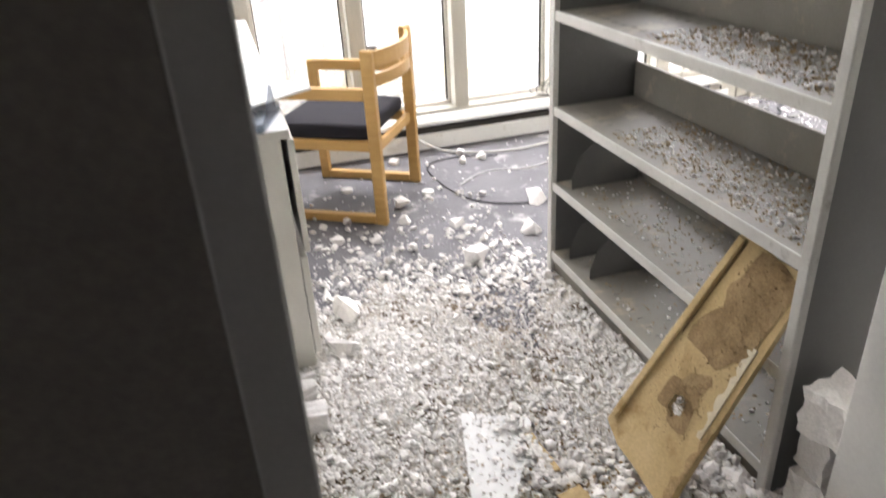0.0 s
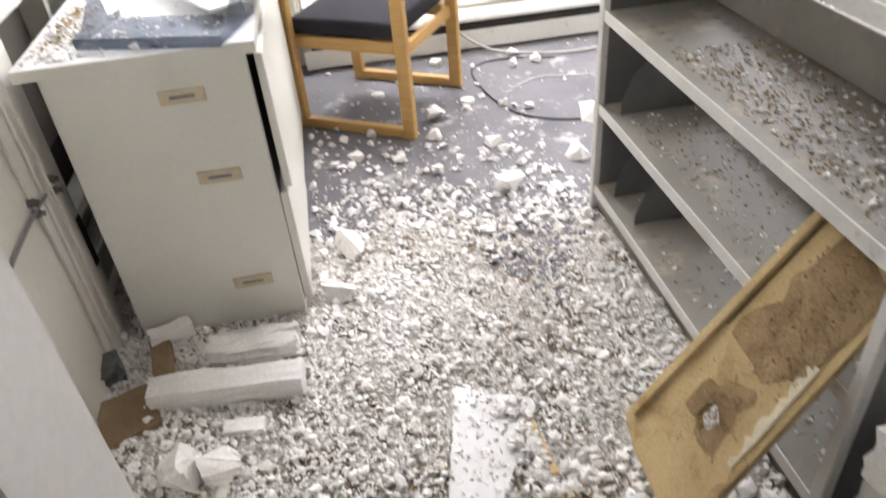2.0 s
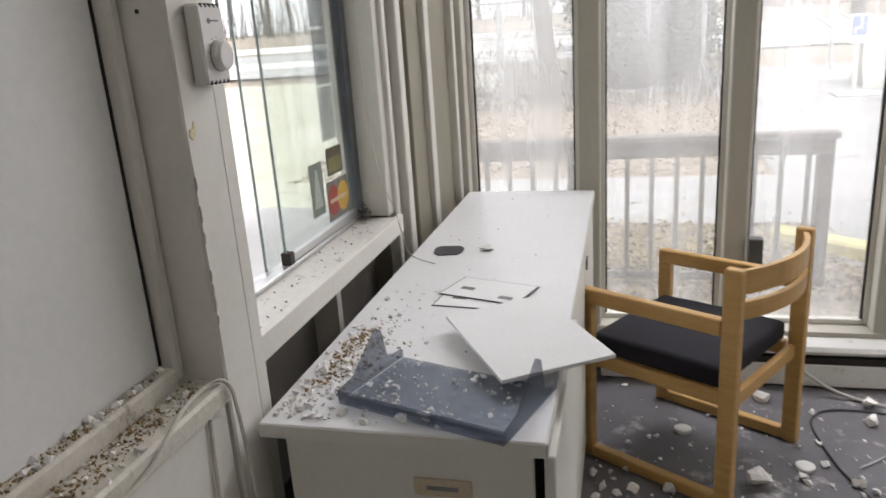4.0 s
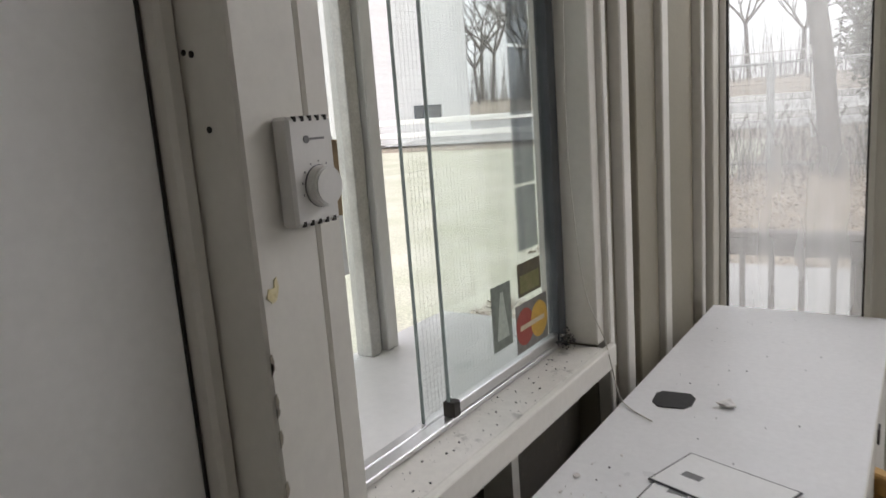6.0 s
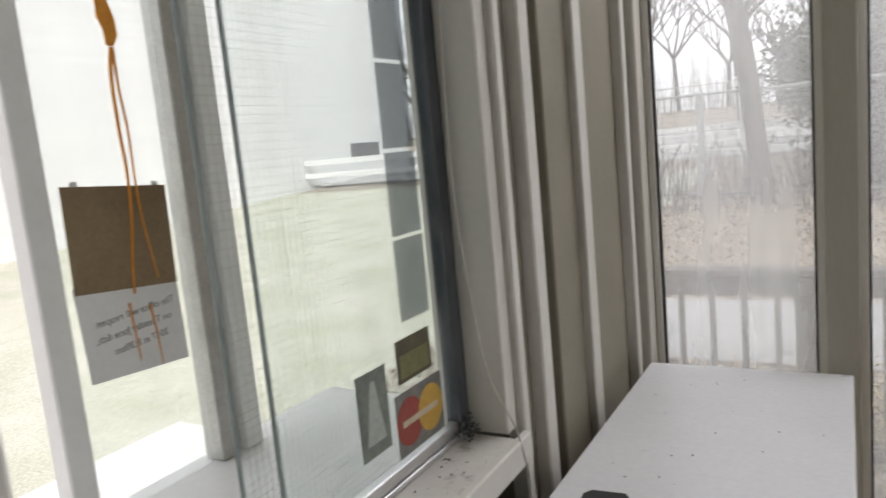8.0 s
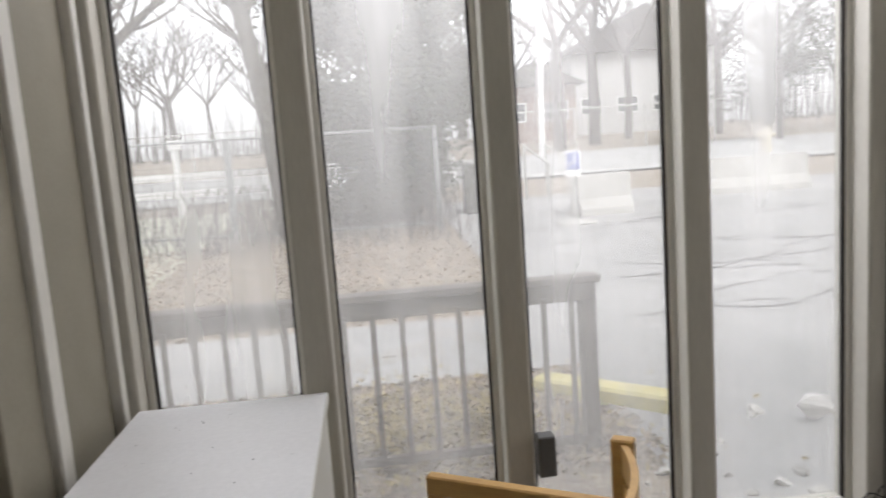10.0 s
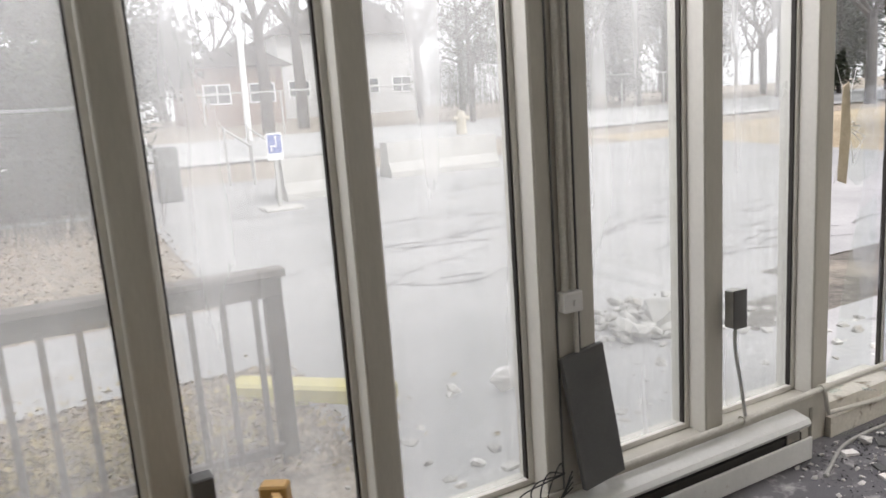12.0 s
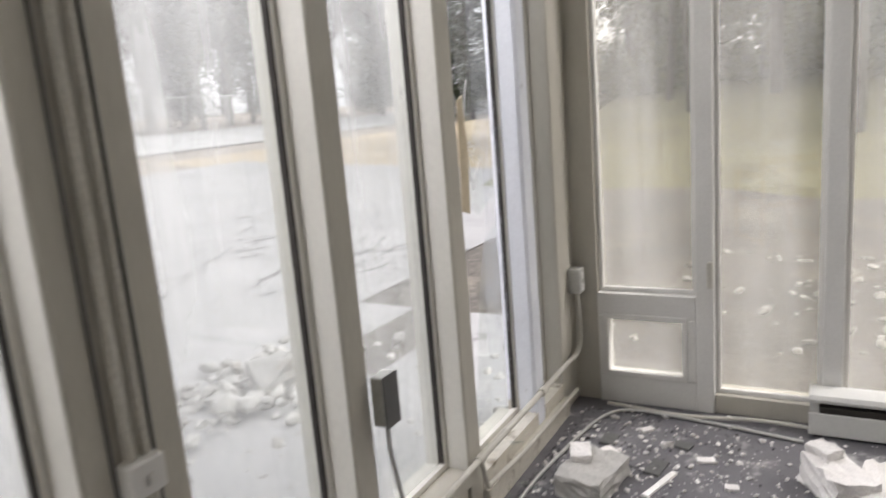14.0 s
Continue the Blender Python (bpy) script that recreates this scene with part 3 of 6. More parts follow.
solo("pavement_path", sheet(-1.9, 2.2, 7.3, 8.8, 0.7, 0.03), ASPHALT, "grey asphalt path beyond the railing", "pavement", "structure")
solo("driveway", sheet(2.2, 26, 6.9, 17.5, 1.1, 0.02), ASPHALT, "cracked grey asphalt driveway", "road", "structure")
solo("road", sheet(-60, 80, 0, 9.5, 2.5, 0.03, (4.0, 21.5, radians(3))), ROADTOP, "pale road running past the lot", "road", "structure")
solo("kerb", sheet(-60, 80, -0.35, -0.05, 0.3, 0.12, (4.0, 21.5, radians(3))), CONCRETE, "pale concrete road kerb", "kerb", "structure")

# ---- things in the office ----
def bookcase():
    x0, x1, y0, y1 = 1.617, 1.955, 1.416, 2.743
    t = thing("shelf_unit", (1.78, 2.08, 0), "grey steel shelving unit littered with plaster crumbs", "shelf")
    part("end_panel", boxes((x0, x1, y0, y0 + 0.03, 0, 2.05), bev=0.004), STEEL_DARK, t, "dark grey steel end panel")
    part("end_panel", boxes((x0, x1, y1 - 0.03, y1, 0, 2.05), bev=0.004), STEEL_DARK, t, "dark grey steel end panel")
    for y in (y0, y1 - 0.03):
        part("edge_trim", boxes((x0 - 0.006, x0 + 0.018, y - 0.001, y + 0.031, 0, 2.05), bev=0.003), LIP, t, "pale worn edge trim")
    for z in (0.09, 0.39, 0.69, 1.03, 1.37, 1.71):
        part("shelf", boxes((x0 + 0.004, x1, y0 + 0.031, y1 - 0.031, z - 0.012, z), bev=0.002), STEEL, t)
        part("shelf_lip", boxes((x0 - 0.002, x0 + 0.0035, y0 + 0.031, y1 - 0.031, z - 0.032, z + 0.003), bev=0.0015), LIP, t, "pale worn front lip")
        bm = bmesh.new()
        for k in range(22):
            for xx in (x0 + 0.06, x0 + 0.25):
                box(bm, xx, xx + 0.022, y0 + 0.06 + k * 0.056, y0 + 0.0618 + k * 0.056, z + 0.0005, z + 0.0015)
        tagged(part("slot", bm, STEEL_DARK, t, "dark slots punched in the shelf"), kind="stuff")
        part("back_lip", boxes((x1 - 0.012, x1, y0 + 0.031, y1 - 0.031, z + 0.001, z + 0.13), bev=0.002), STEEL, t)
    part("kick_plate", boxes((x0 + 0.012, x0 + 0.024, y0 + 0.031, y1 - 0.031, 0.0, 0.054)), STEEL, t)
    part("top", boxes((x0, x1, y0, y1, 2.051, 2.07), bev=0.003), STEEL, t)
    for z, yy in ((0.09, 2.62), (0.09, 2.45), (0.39, 2.62)):
        bm = bmesh.new()
        prism(bm, [(0, 0), (0.28, 0), (0.28, 0.20), (0.12, 0.20), (0.03, 0.12), (0, 0.04)], -0.001, 0.001,
              pose(x0 + 0.035, yy, z + 0.001, 90, 0, 0))
        part("divider", bm, STEEL_DARK, t, "dark grey sheet steel shelf divider")
    return t


bookcase()


def chair():
    """Oak armchair: back to +x, front to -x, in its own metres; each side is a closed loop frame."""
    m = pose(0.998, 3.80, 0, 0, 0, -32)
    t = thing("armchair", label="oak loop-frame armchair with a dark navy seat", category="chair", m=m)
    W, D = 0.27, 0.285
    for s in (-1, 1):
        y0, y1 = (s * W - 0.018, s * W + 0.018)
        part("front_leg", boxes((-D, -D + 0.05, y0, y1, 0, 0.60), bev=0.004), OAK, t)
        part("back_leg", boxes((D - 0.055, D, y0, y1, 0, 0.82), bev=0.004), OAK, t)
        part("armrest", boxes((-D, D - 0.056, y0, y1, 0.601, 0.655), bev=0.004), OAK, t)
        part("floor_runner", boxes((-D + 0.051, D - 0.056, y0, y1, 0.002, 0.045), bev=0.004), OAK, t)
        part("seat_rail", boxes((-D + 0.051, D - 0.056, s * W - 0.02 - s * 0.03, s * W + 0.018 - s * 0.03, 0.355, 0.405), bev=0.003), OAK, t)
    part("front_rail", boxes((-D + 0.02, -D + 0.045, -W + 0.019, W - 0.019, 0.35, 0.40), bev=0.003), OAK, t)
    part("back_rail", boxes((D - 0.05, D - 0.025, -W + 0.019, W - 0.019, 0.34, 0.39), bev=0.003), OAK, t)
    bm = bmesh.new()
    box(bm, -D + 0.025, D - 0.06, -W + 0.02, W - 0.02, 0.405, 0.475, bev=0.022, seg=3)
    bmesh.ops.subdivide_edges(bm, edges=[e for e in bm.edges if e.calc_length() > 0.2], cuts=6, use_grid_fill=True)
    for v in bm.verts:
        if v.co.z > 0.46:
            v.co.z += 0.02 * max(0, 1 - (v.co.x / 0.28) ** 2) * max(0, 1 - (v.co.y / 0.27) ** 2)
    part("seat", bm, FABRIC, t, "dark navy woven seat cushion with dust", smooth=True)
    for z0, z1 in ((0.735, 0.81), (0.655, 0.71)):
        bm = bmesh.new()
        rows = []
        for k in range(13):
            a = -1 + 2 * k / 12
            y, x = a * (W + 0.002), D - 0.04 + 0.075 * (1 - a * a)
            rows.append([bm.verts.new(p) for p in ((x, y, z0), (x + 0.018, y, z0), (x + 0.018, y, z1), (x, y, z1))])
        for u, w_ in zip(rows, rows[1:]):
            for j in range(4):
                bm.faces.new((u[j], u[(j + 1) % 4], w_[(j + 1) % 4], w_[j]))
        bm.faces.new(rows[0][::-1])
        bm.faces.new(rows[-1])
        part("back_slat", bm, OAK, t, smooth=False)
    return t


chair()


def cabinet_run():
    n = thing("cabinet", (0.36, 2.7, 0), "white office cabinet with tan label holders and drawers", "cabinet")
    part("body", boxes((0.13, 0.605, 2.40, 3.05, 0.0, 0.818), bev=0.003), CABINET, n)
    for z, x in ((0.735, 0.437), (0.508, 0.47), (0.158, 0.477)):
        h = part("label_holder", boxes((x - 0.055, x + 0.055, 2.394, 2.400, z - 0.018, z + 0.018), bev=0.001), TAN, n, "tan card label holder")
        part("label_text", boxes((x - 0.03, x + 0.03, 2.3925, 2.394, z - 0.004, z + 0.004)), INK, h)
    part("drawer_front", boxes((0.623, 0.643, 2.405, 3.04, 0.44, 0.812), bev=0.003), CABINET, n)
    part("gap_shadow", boxes((0.6055, 0.6065, 2.41, 3.04, 0.05, 0.812)), DARK_GAP, n)
    part("drawer_front", boxes((0.607, 0.630, 2.405, 3.04, 0.06, 0.425), bev=0.003), CABINET, n)
    c = thing("cabinet", (0.36, 3.7, 0), "white office cabinet with plain doors under the counter", "cabinet")
    part("body", boxes((0.13, 0.605, 3.052, 4.36, 0.0, 0.818), bev=0.003), CABINET, c)
    for y0 in (3.06, 3.71):
        d = part("cabinet_door", boxes((0.607, 0.626, y0, y0 + 0.64, 0.06, 0.80), bev=0.003), CABINET, c)
        part("pull", boxes((0.6265, 0.632, y0 + 0.05, y0 + 0.09, 0.70, 0.74), bev=0.001), STEEL_DARK, d)
    top = thing("countertop", (0.36, 3.4, 0.82), "glossy white laminate countertop with crumbs", "countertop")
    part("worktop", boxes((0.085, 0.630, 2.387, 4.39, 0.820, 0.849), bev=0.002), LAMINATE, top)
    part("edge_band", boxes((0.0855, 0.6295, 2.3845, 2.3868, 0.8205, 0.8475), bev=0.0008), CABINET, top, "cream edge band of the near end")
    part("edge_band", boxes((0.6302, 0.6325, 2.388, 4.389, 0.8205, 0.8475), bev=0.0008), CABINET, top, "cream edge band along the front")


cabinet_run()


def baseboard_heater(m, L, label):
    """Along +x from 0 to L, back against y = 0, front at -y."""
    t = thing("baseboard_heater", label=label, category="heater", m=m)
    part("back_plate", boxes((0, L, -0.012, 0, 0.0, 0.165)), HEATER, t)
    bm = bmesh.new()
    prism(bm, [(0, 0.190), (0, 0.165), (-0.09, 0.150), (-0.105, 0.150), (-0.112, 0.165), (-0.10, 0.182), (-0.03, 0.196)], 0, L, Matrix(((0, 0, 1, 0), (1, 0, 0, 0), (0, 1, 0, 0), (0, 0, 0, 1))))
    part("top_cover", bm, HEATER, t, "white enamel top cover dusted with crumbs")
    part("front_panel", boxes((0.0, L, -0.118, -0.106, 0.012, 0.108), bev=0.003), HEATER, t)
    part("heating_element", boxes((0.04, L - 0.04, -0.095, -0.02, 0.03, 0.13)), DARK_GAP, t, "dark heating fins in the slot")
    for x in (0.02, L - 0.05):
        part("foot", boxes((x, x + 0.03, -0.105, -0.012, 0.0, 0.03)), DARK_GAP, t)
    part("end_bracket", boxes((L - 0.14, L - 0.06, -0.103, -0.097, 0.105, 0.152), bev=0.002), STEEL, t)
    return t


baseboard_heater(pose(0.66, 4.428, 0), 2.97, "long white baseboard heater with a dark slot")
baseboard_heater(pose(4.995, 3.385, 0, 0, 0, -90), 1.8, "white baseboard heater under the side windows")


def fibre_tile():
    """Water-stained fibreboard leaning on the shelves."""
    b, u = Vector((1.343, 1.745, 0.055)), Vector((0, -0.31, -0.02))
    top = Vector((1.67, 1.75, 0.585)) - b
    ux, uy = u.normalized(), (top - u * top.dot(u) / u.length_squared).normalized()
    un = ux.cross(uy)
    m = Matrix.Translation(b) @ Matrix((ux, uy, un)).transposed().to_4x4()
    L, W, T = 0.66, 0.315, 0.016
    rng = random.Random(5)
    t = thing("fibreboard_panel", label="brown water-stained fibreboard panel with a hole, leaning", category="board", m=m)
    hole = [(0.155 + (0.026 + rng.uniform(-0.006, 0.006)) * math.cos(a), 0.21 + (0.032 + rng.uniform(-0.007, 0.007)) * math.sin(a)) for a in [k * math.pi / 8 for k in range(16)]]
    out = [(rng.uniform(-0.004, 0.004) + x, rng.uniform(-0.004, 0.004) + y) for x, y in
           [(0, 0.02), (0.08, 0), (0.16, 0), (0.24, -0.005), (W, 0), (W, 0.17), (W, 0.33), (W, 0.5), (W, L), (0.24, L), (0.16, L - 0.006), (0.08, L), (0, L), (0, 0.5), (0, 0.33), (0, 0.17)]]
    out = [(x * (1 - 0.22 * y / L), y) for x, y in out]
    cen = Vector((0.155, 0.21))
    order = sorted(out, key=lambda p: math.atan2(p[1] - cen.y, p[0] - cen.x))
    hol = sorted(hole, key=lambda p: math.atan2(p[1] - cen.y, p[0] - cen.x))
    bm = bmesh.new()
    n = len(order)
    ring = {}
    for tag, pts in (("o", order), ("h", hol)):
        for z in (0, T):
            ring[tag, z] = [bm.verts.new((x, y, z)) for x, y in pts]
    for k in range(n):
        q = (k + 1) % n
        bm.faces.new((ring["o", T][k], ring["o", T][q], ring["h", T][q], ring["h", T][k]))
        bm.faces.new((ring["o", 0][q], ring["o", 0][k], ring["h", 0][k], ring["h", 0][q]))
        bm.faces.new((ring["o", 0][k], ring["o", 0][q], ring["o", T][q], ring["o", T][k]))
        bm.faces.new((ring["h", 0][q], ring["h", 0][k], ring["h", T][k], ring["h", T][q]))
    part("sheet", bm, FIBRE, t)
    torn = bmesh.new()
    ragged = [(-0.008 - 0.016 * rng.random(), 0.20 + 0.013 * k) for k in range(21)]
    prism(torn, [(0.0 + 0.002 * rng.random(), y) for x, y in ragged[::5]] + ragged[::-1], T + 0.001, T + 0.004, pose(W - 0.022, 0, 0, 0, 0, 6))
    part("edge_strip", torn, mat("torn_board_edge", (0.58, 0.50, 0.34), (0.70, 0.64, 0.50), 0.9, 9, 90, 0.3), t, "pale torn edge of the board")
    part("raised_rim", boxes((0.004, 0.03, 0.05, L - 0.01, T + 0.0005, T + 0.012), bev=0.004), FIBRE, t)

    def blob(cx, cy, r0, seed, sx=1, sy=1):
        rg = random.Random(seed)
        pts = []
        for k in range(40):
            a = k * math.pi / 20
            r = r0 * (1 + 0.22 * math.sin(3 * a + seed) + 0.12 * math.sin(7 * a) + rg.uniform(-0.06, 0.06))
            pts.append((min(max(cx + r * sx * math.cos(a), 0.035), W - 0.075), min(cy + r * sy * math.sin(a), L - 0.006)))
        return pts

    bm = bmesh.new()
    prism(bm, blob(0.185, 0.50, 0.13, 2, 1.05, 1.15), T + 0.0008, T + 0.0022)
    part("stain", bm, STAIN, t, "dark brown crumbly stain")
    bm = bmesh.new()
    pts = blob(0.16, 0.235, 0.062, 4, 1.0, 1.25)
    inner = sorted(hole, key=lambda p: math.atan2(p[1] - 0.21, p[0] - 0.155))
    o = [bm.verts.new((x, y, T + 0.0012)) for x, y in pts]
    h = [bm.verts.new((x, y, T + 0.0012)) for x, y in hole]
    for k in range(40):
        q = (k + 1) % 40
        a, b2 = int(k * 16 / 40) % 16, int(q * 16 / 40) % 16
        bm.faces.new((o[k], o[q], h[b2], h[a]) if a != b2 else (o[k], o[q], h[a]))
    part("stain", bm, STAIN, t, "brown stain round the hole")
    v, f = crumbs(700, lambda r: (min(max(r.gauss(0.158, 0.045), 0.035), 0.235), r.gauss(0.235, 0.05), T + 0.0015), 0.0015, 0.006, 9)
    tagged(part("crumb", (v, f), STAIN, t), kind="stuff")
    bm = bmesh.new()
    prism(bm, blob(0.115, 0.335, 0.05, 6, 0.9, 1.3), T + 0.0004, T + 0.0007)
    part("stain", bm, mat("faint_stain", (0.43, 0.305, 0.142), (0.57, 0.43, 0.232), 0.9, 12, 120, 0.4, grain=0.15), t, "fainter brown stain")
    rag = random.Random(14)
    bm = bmesh.new()
    edge = [(W - 0.012 - 0.30 * W * 0.22 * y / L - 0.03 * rag.random(), y) for y in [0.015 + 0.02 * k for k in range(12)]]
    prism(bm, [(W * (1 - 0.22 * y / L) - 0.001, y) for x, y in (edge[0], edge[-1])] + edge[::-1], T + 0.0005, T + 0.0045)
    part("torn_layer", bm, mat("torn_brown_layer", (0.33, 0.22, 0.10), (0.46, 0.33, 0.17), 0.95, 20, 120, 0.6, grain=0.3), t, "torn brown layer along the edge")
    part("groove", boxes((0.031, 0.035, 0.36, L - 0.012, T + 0.0003, T + 0.0012)), mat("dark_groove", (0.10, 0.065, 0.03), (0.16, 0.11, 0.055), 0.95), t, "dark groove beside the rim")
    v, f = crumbs(800, lambda r: (min(max(r.gauss(0.175, 0.055), 0.04), 0.235), min(r.gauss(0.50, 0.075), 0.64), T + 0.002), 0.002, 0.008, 8)
    tagged(part("crumb", (v, f), STAIN, t), kind="stuff")
    return t


ICO = bmesh.new()
bmesh.ops.create_icosphere(ICO, subdivisions=1, radius=0.5)
ICO.verts.ensure_lookup_table()
ICO_V = np.array([v.co[:] for v in ICO.verts])
ICO_F = [[v.index for v in f.verts] for f in ICO.faces]
ICO.free()
OCT_V = np.array([(0.5, 0, 0), (-0.5, 0, 0), (0, 0.5, 0), (0, -0.5, 0), (0, 0, 0.5), (0, 0, -0.5), (0.3, 0.3, 0.3), (-0.3, 0.3, -0.28)])
OCT_F = [(6, 4, 0), (6, 0, 2), (6, 2, 4), (4, 3, 0), (0, 3, 5), (0, 5, 2), (4, 2, 1), (4, 1, 3), (7, 2, 5), (7, 5, 1), (7, 1, 2), (1, 5, 3)]


def crumbs(n, where, s0, s1, seed, fine=True, power=2.2, flat=0.7):
    """Many small broken lumps as one mesh: sizes from s0 to s1, mostly small."""
    r = random.Random(seed)
    V, F = [], []
    base_v, base_f = (OCT_V, OCT_F) if fine else (ICO_V[:42], ICO_F)
    rs = np.random.RandomState(seed)
    for _ in range(n):
        p = where(r)
        if p is None:
            continue
        s = s0 + (s1 - s0) * r.random() ** power
        pts = base_v * (1 + rs.uniform(-0.3, 0.3, (len(base_v), 1))) * np.array([s * r.uniform(0.7, 1.3), s * r.uniform(0.7, 1.1), s * flat * r.uniform(0.7, 1.1)])
        rot = np.array(Euler((r.uniform(-0.6, 0.6), r.uniform(-0.6, 0.6), r.uniform(0, 6.3))).to_matrix())
        pts = pts @ rot.T + np.array(p) + np.array([0, 0, s * 0.22])
        k = len(V)
        V.extend(map(tuple, pts.tolist()))
        F.extend([tuple(i + k for i in f) for f in base_f])
    return V, F


fibre_tile()


# ---- rubble ----
def cover(x, y):
    """How thick the plaster lies on the floor, 0 to 1."""
    d = 1.0
    d *= min(1, max(0, (3.15 - y + 0.15 * math.sin(3 * x)) / 0.75))
    d *= min(1, max(0, (y - 0.9) / 0.2))
    d *= 0.7 + 0.3 * min(1, max(0, noise.noise((x * 2.3, y * 2.3, 0.4)) + 0.6))
    bare = math.exp(-(((x - 1.28) / 0.17) ** 2 + ((y - 2.42) / 0.28) ** 2))
    left = math.exp(-(((x - 0.72) / 0.12) ** 2 + ((y - 2.95) / 0.28) ** 2))
    return max(0.0, d * (1 - 0.6 * bare) * (1 - 0.8 * left))


def inside(x, y):
    if 0.12 < x < 0.64 and y > 2.395:
        return False
    if x > 1.62 and 1.42 < y < 2.74:
        return False
    return not ((x < 0.52 or x > 1.60) and 1.07 < y < 1.24)


def heap(x, y):
    return 0.028 * cover(x, y) * (0.7 + 0.6 * noise.noise((x * 6, y * 6, 2)))


def rubble_bed():
    nx, ny = 130, 150
    x0, x1, y0, y1 = 0.0, 1.95, 0.85, 3.1
    v, f = [], []
    for j in range(ny + 1):
        for i in range(nx + 1):
            x, y = x0 + (x1 - x0) * i / nx, y0 + (y1 - y0) * j / ny
            c = cover(x, y)
            z = heap(x, y) + 0.010 * (noise.noise((x * 40, y * 40, 1)) - 0.4 + 1.0 * (c - 0.35)) - 0.004
            v.append((x, y, max(z, -0.02)))
    for j in range(ny):
        for i in range(nx):
            k = j * (nx + 1) + i
            f.append((k, k + 1, k + nx + 2, k + nx + 1))
    return v, f


pile = thing("rubble", (0.9, 1.9, 0), "white plaster rubble spread over the carpet", "rubble", kind="stuff")
part("grit_bed", rubble_bed(), GRIT, pile, "fine plaster grit", smooth=True)


def spot(r):
    for _ in range(12):
        x, y = r.uniform(0.02, 1.9), r.uniform(0.95, 3.15)
        if inside(x, y) and r.random() < cover(x, y) ** 1.3:
            return x, y, max(heap(x, y), 0.0)
    return None


part("crumbs", crumbs(40000, spot, 0.005, 0.018, 11), PLASTER, pile)
part("lumps", crumbs(2600, spot, 0.014, 0.036, 12, fine=False, power=2.4), PLASTER, pile)


def scatter(r):
    x, y = r.uniform(0.66, 4.9), r.uniform(1.3, 4.28)
    if not inside(x, y):
        return None
    return x, y, 0.0


def shelf_foot(r):
    x, y = r.uniform(1.12, 1.64), 1.18 + 0.5 * r.random() ** 1.2
    return (x, y, max(heap(x, y), 0.0)) if inside(x, y) else None


part("lumps", crumbs(520, shelf_foot, 0.02, 0.05, 61, fine=False, power=1.6), PLASTER, pile)
part("scattered_crumbs", crumbs(1500, scatter, 0.004, 0.026, 13, power=3.5), PLASTER, pile)
part("scattered_crumbs", crumbs(1100, lambda r: (r.uniform(0.64, 1.6), 2.65 + abs(r.gauss(0, 0.42)), 0.0), 0.005, 0.045, 14, power=2.8), PLASTER, pile)
part("scattered_crumbs", crumbs(500, lambda r: (r.uniform(3.5, 4.9), r.uniform(3.4, 4.36), 0.0), 0.005, 0.03, 15, power=3), PLASTER, pile)


part("dark_debris", crumbs(1500, lambda r: (r.uniform(3.5, 4.9), 4.36 - abs(r.gauss(0, 0.2)), 0.0), 0.003, 0.012, 16, power=2.5, flat=0.4), SOOT, pile, "dark grime and slate bits")
part("dark_debris", crumbs(350, lambda r: (r.uniform(3.6, 4.95), r.uniform(3.4, 4.36), 0.0), 0.003, 0.02, 17, power=3, flat=0.35), SOOT, pile, "dark grime and slate bits")
part("scattered_crumbs", crumbs(220, lambda r: (r.gauss(4.3, 0.3), r.gauss(3.95, 0.22), 0.0), 0.004, 0.034, 18, power=3), PLASTER, pile)


def chunk(x, y, z, size, seed, label="broken lump of white plaster", flat=0.75, scale=(1, 1, 1), rz=0, rx=0, ry=0, material=None):
    """An angular broken lump: the hull of a few scattered points, its faces slightly pitted."""
    r = random.Random(seed)
    bm = bmesh.new()
    for k in range(11):
        v = Vector((r.gauss(0, 1), r.gauss(0, 1), r.gauss(0, 1))).normalized() * r.uniform(0.72, 1.0)
        bm.verts.new((max(-0.78, min(0.78, v.x)) * size * 0.62 * scale[0], max(-0.7, min(0.7, v.y)) * size * 0.55 * scale[1], max(-0.6, min(0.62, v.z)) * size * 0.62 * flat * scale[2]))
    hull = bmesh.ops.convex_hull(bm, input=bm.verts[:])
    bmesh.ops.delete(bm, geom=[g for g in set(hull["geom_interior"] + hull["geom_unused"]) if isinstance(g, bmesh.types.BMVert)], context="VERTS")
    bmesh.ops.subdivide_edges(bm, edges=bm.edges[:], cuts=2, use_grid_fill=True)
    for v in bm.verts:
        v.co += Vector((r.uniform(-1, 1), r.uniform(-1, 1), r.uniform(-1, 1))) * size * 0.022
    ob = solo("plaster_chunk", bm, material or PLASTER, label, "rubble", group="larger plaster chunks")
    ob.matrix_world = pose(x, y, z, rx, ry, rz)
    return ob


rng = random.Random(21)
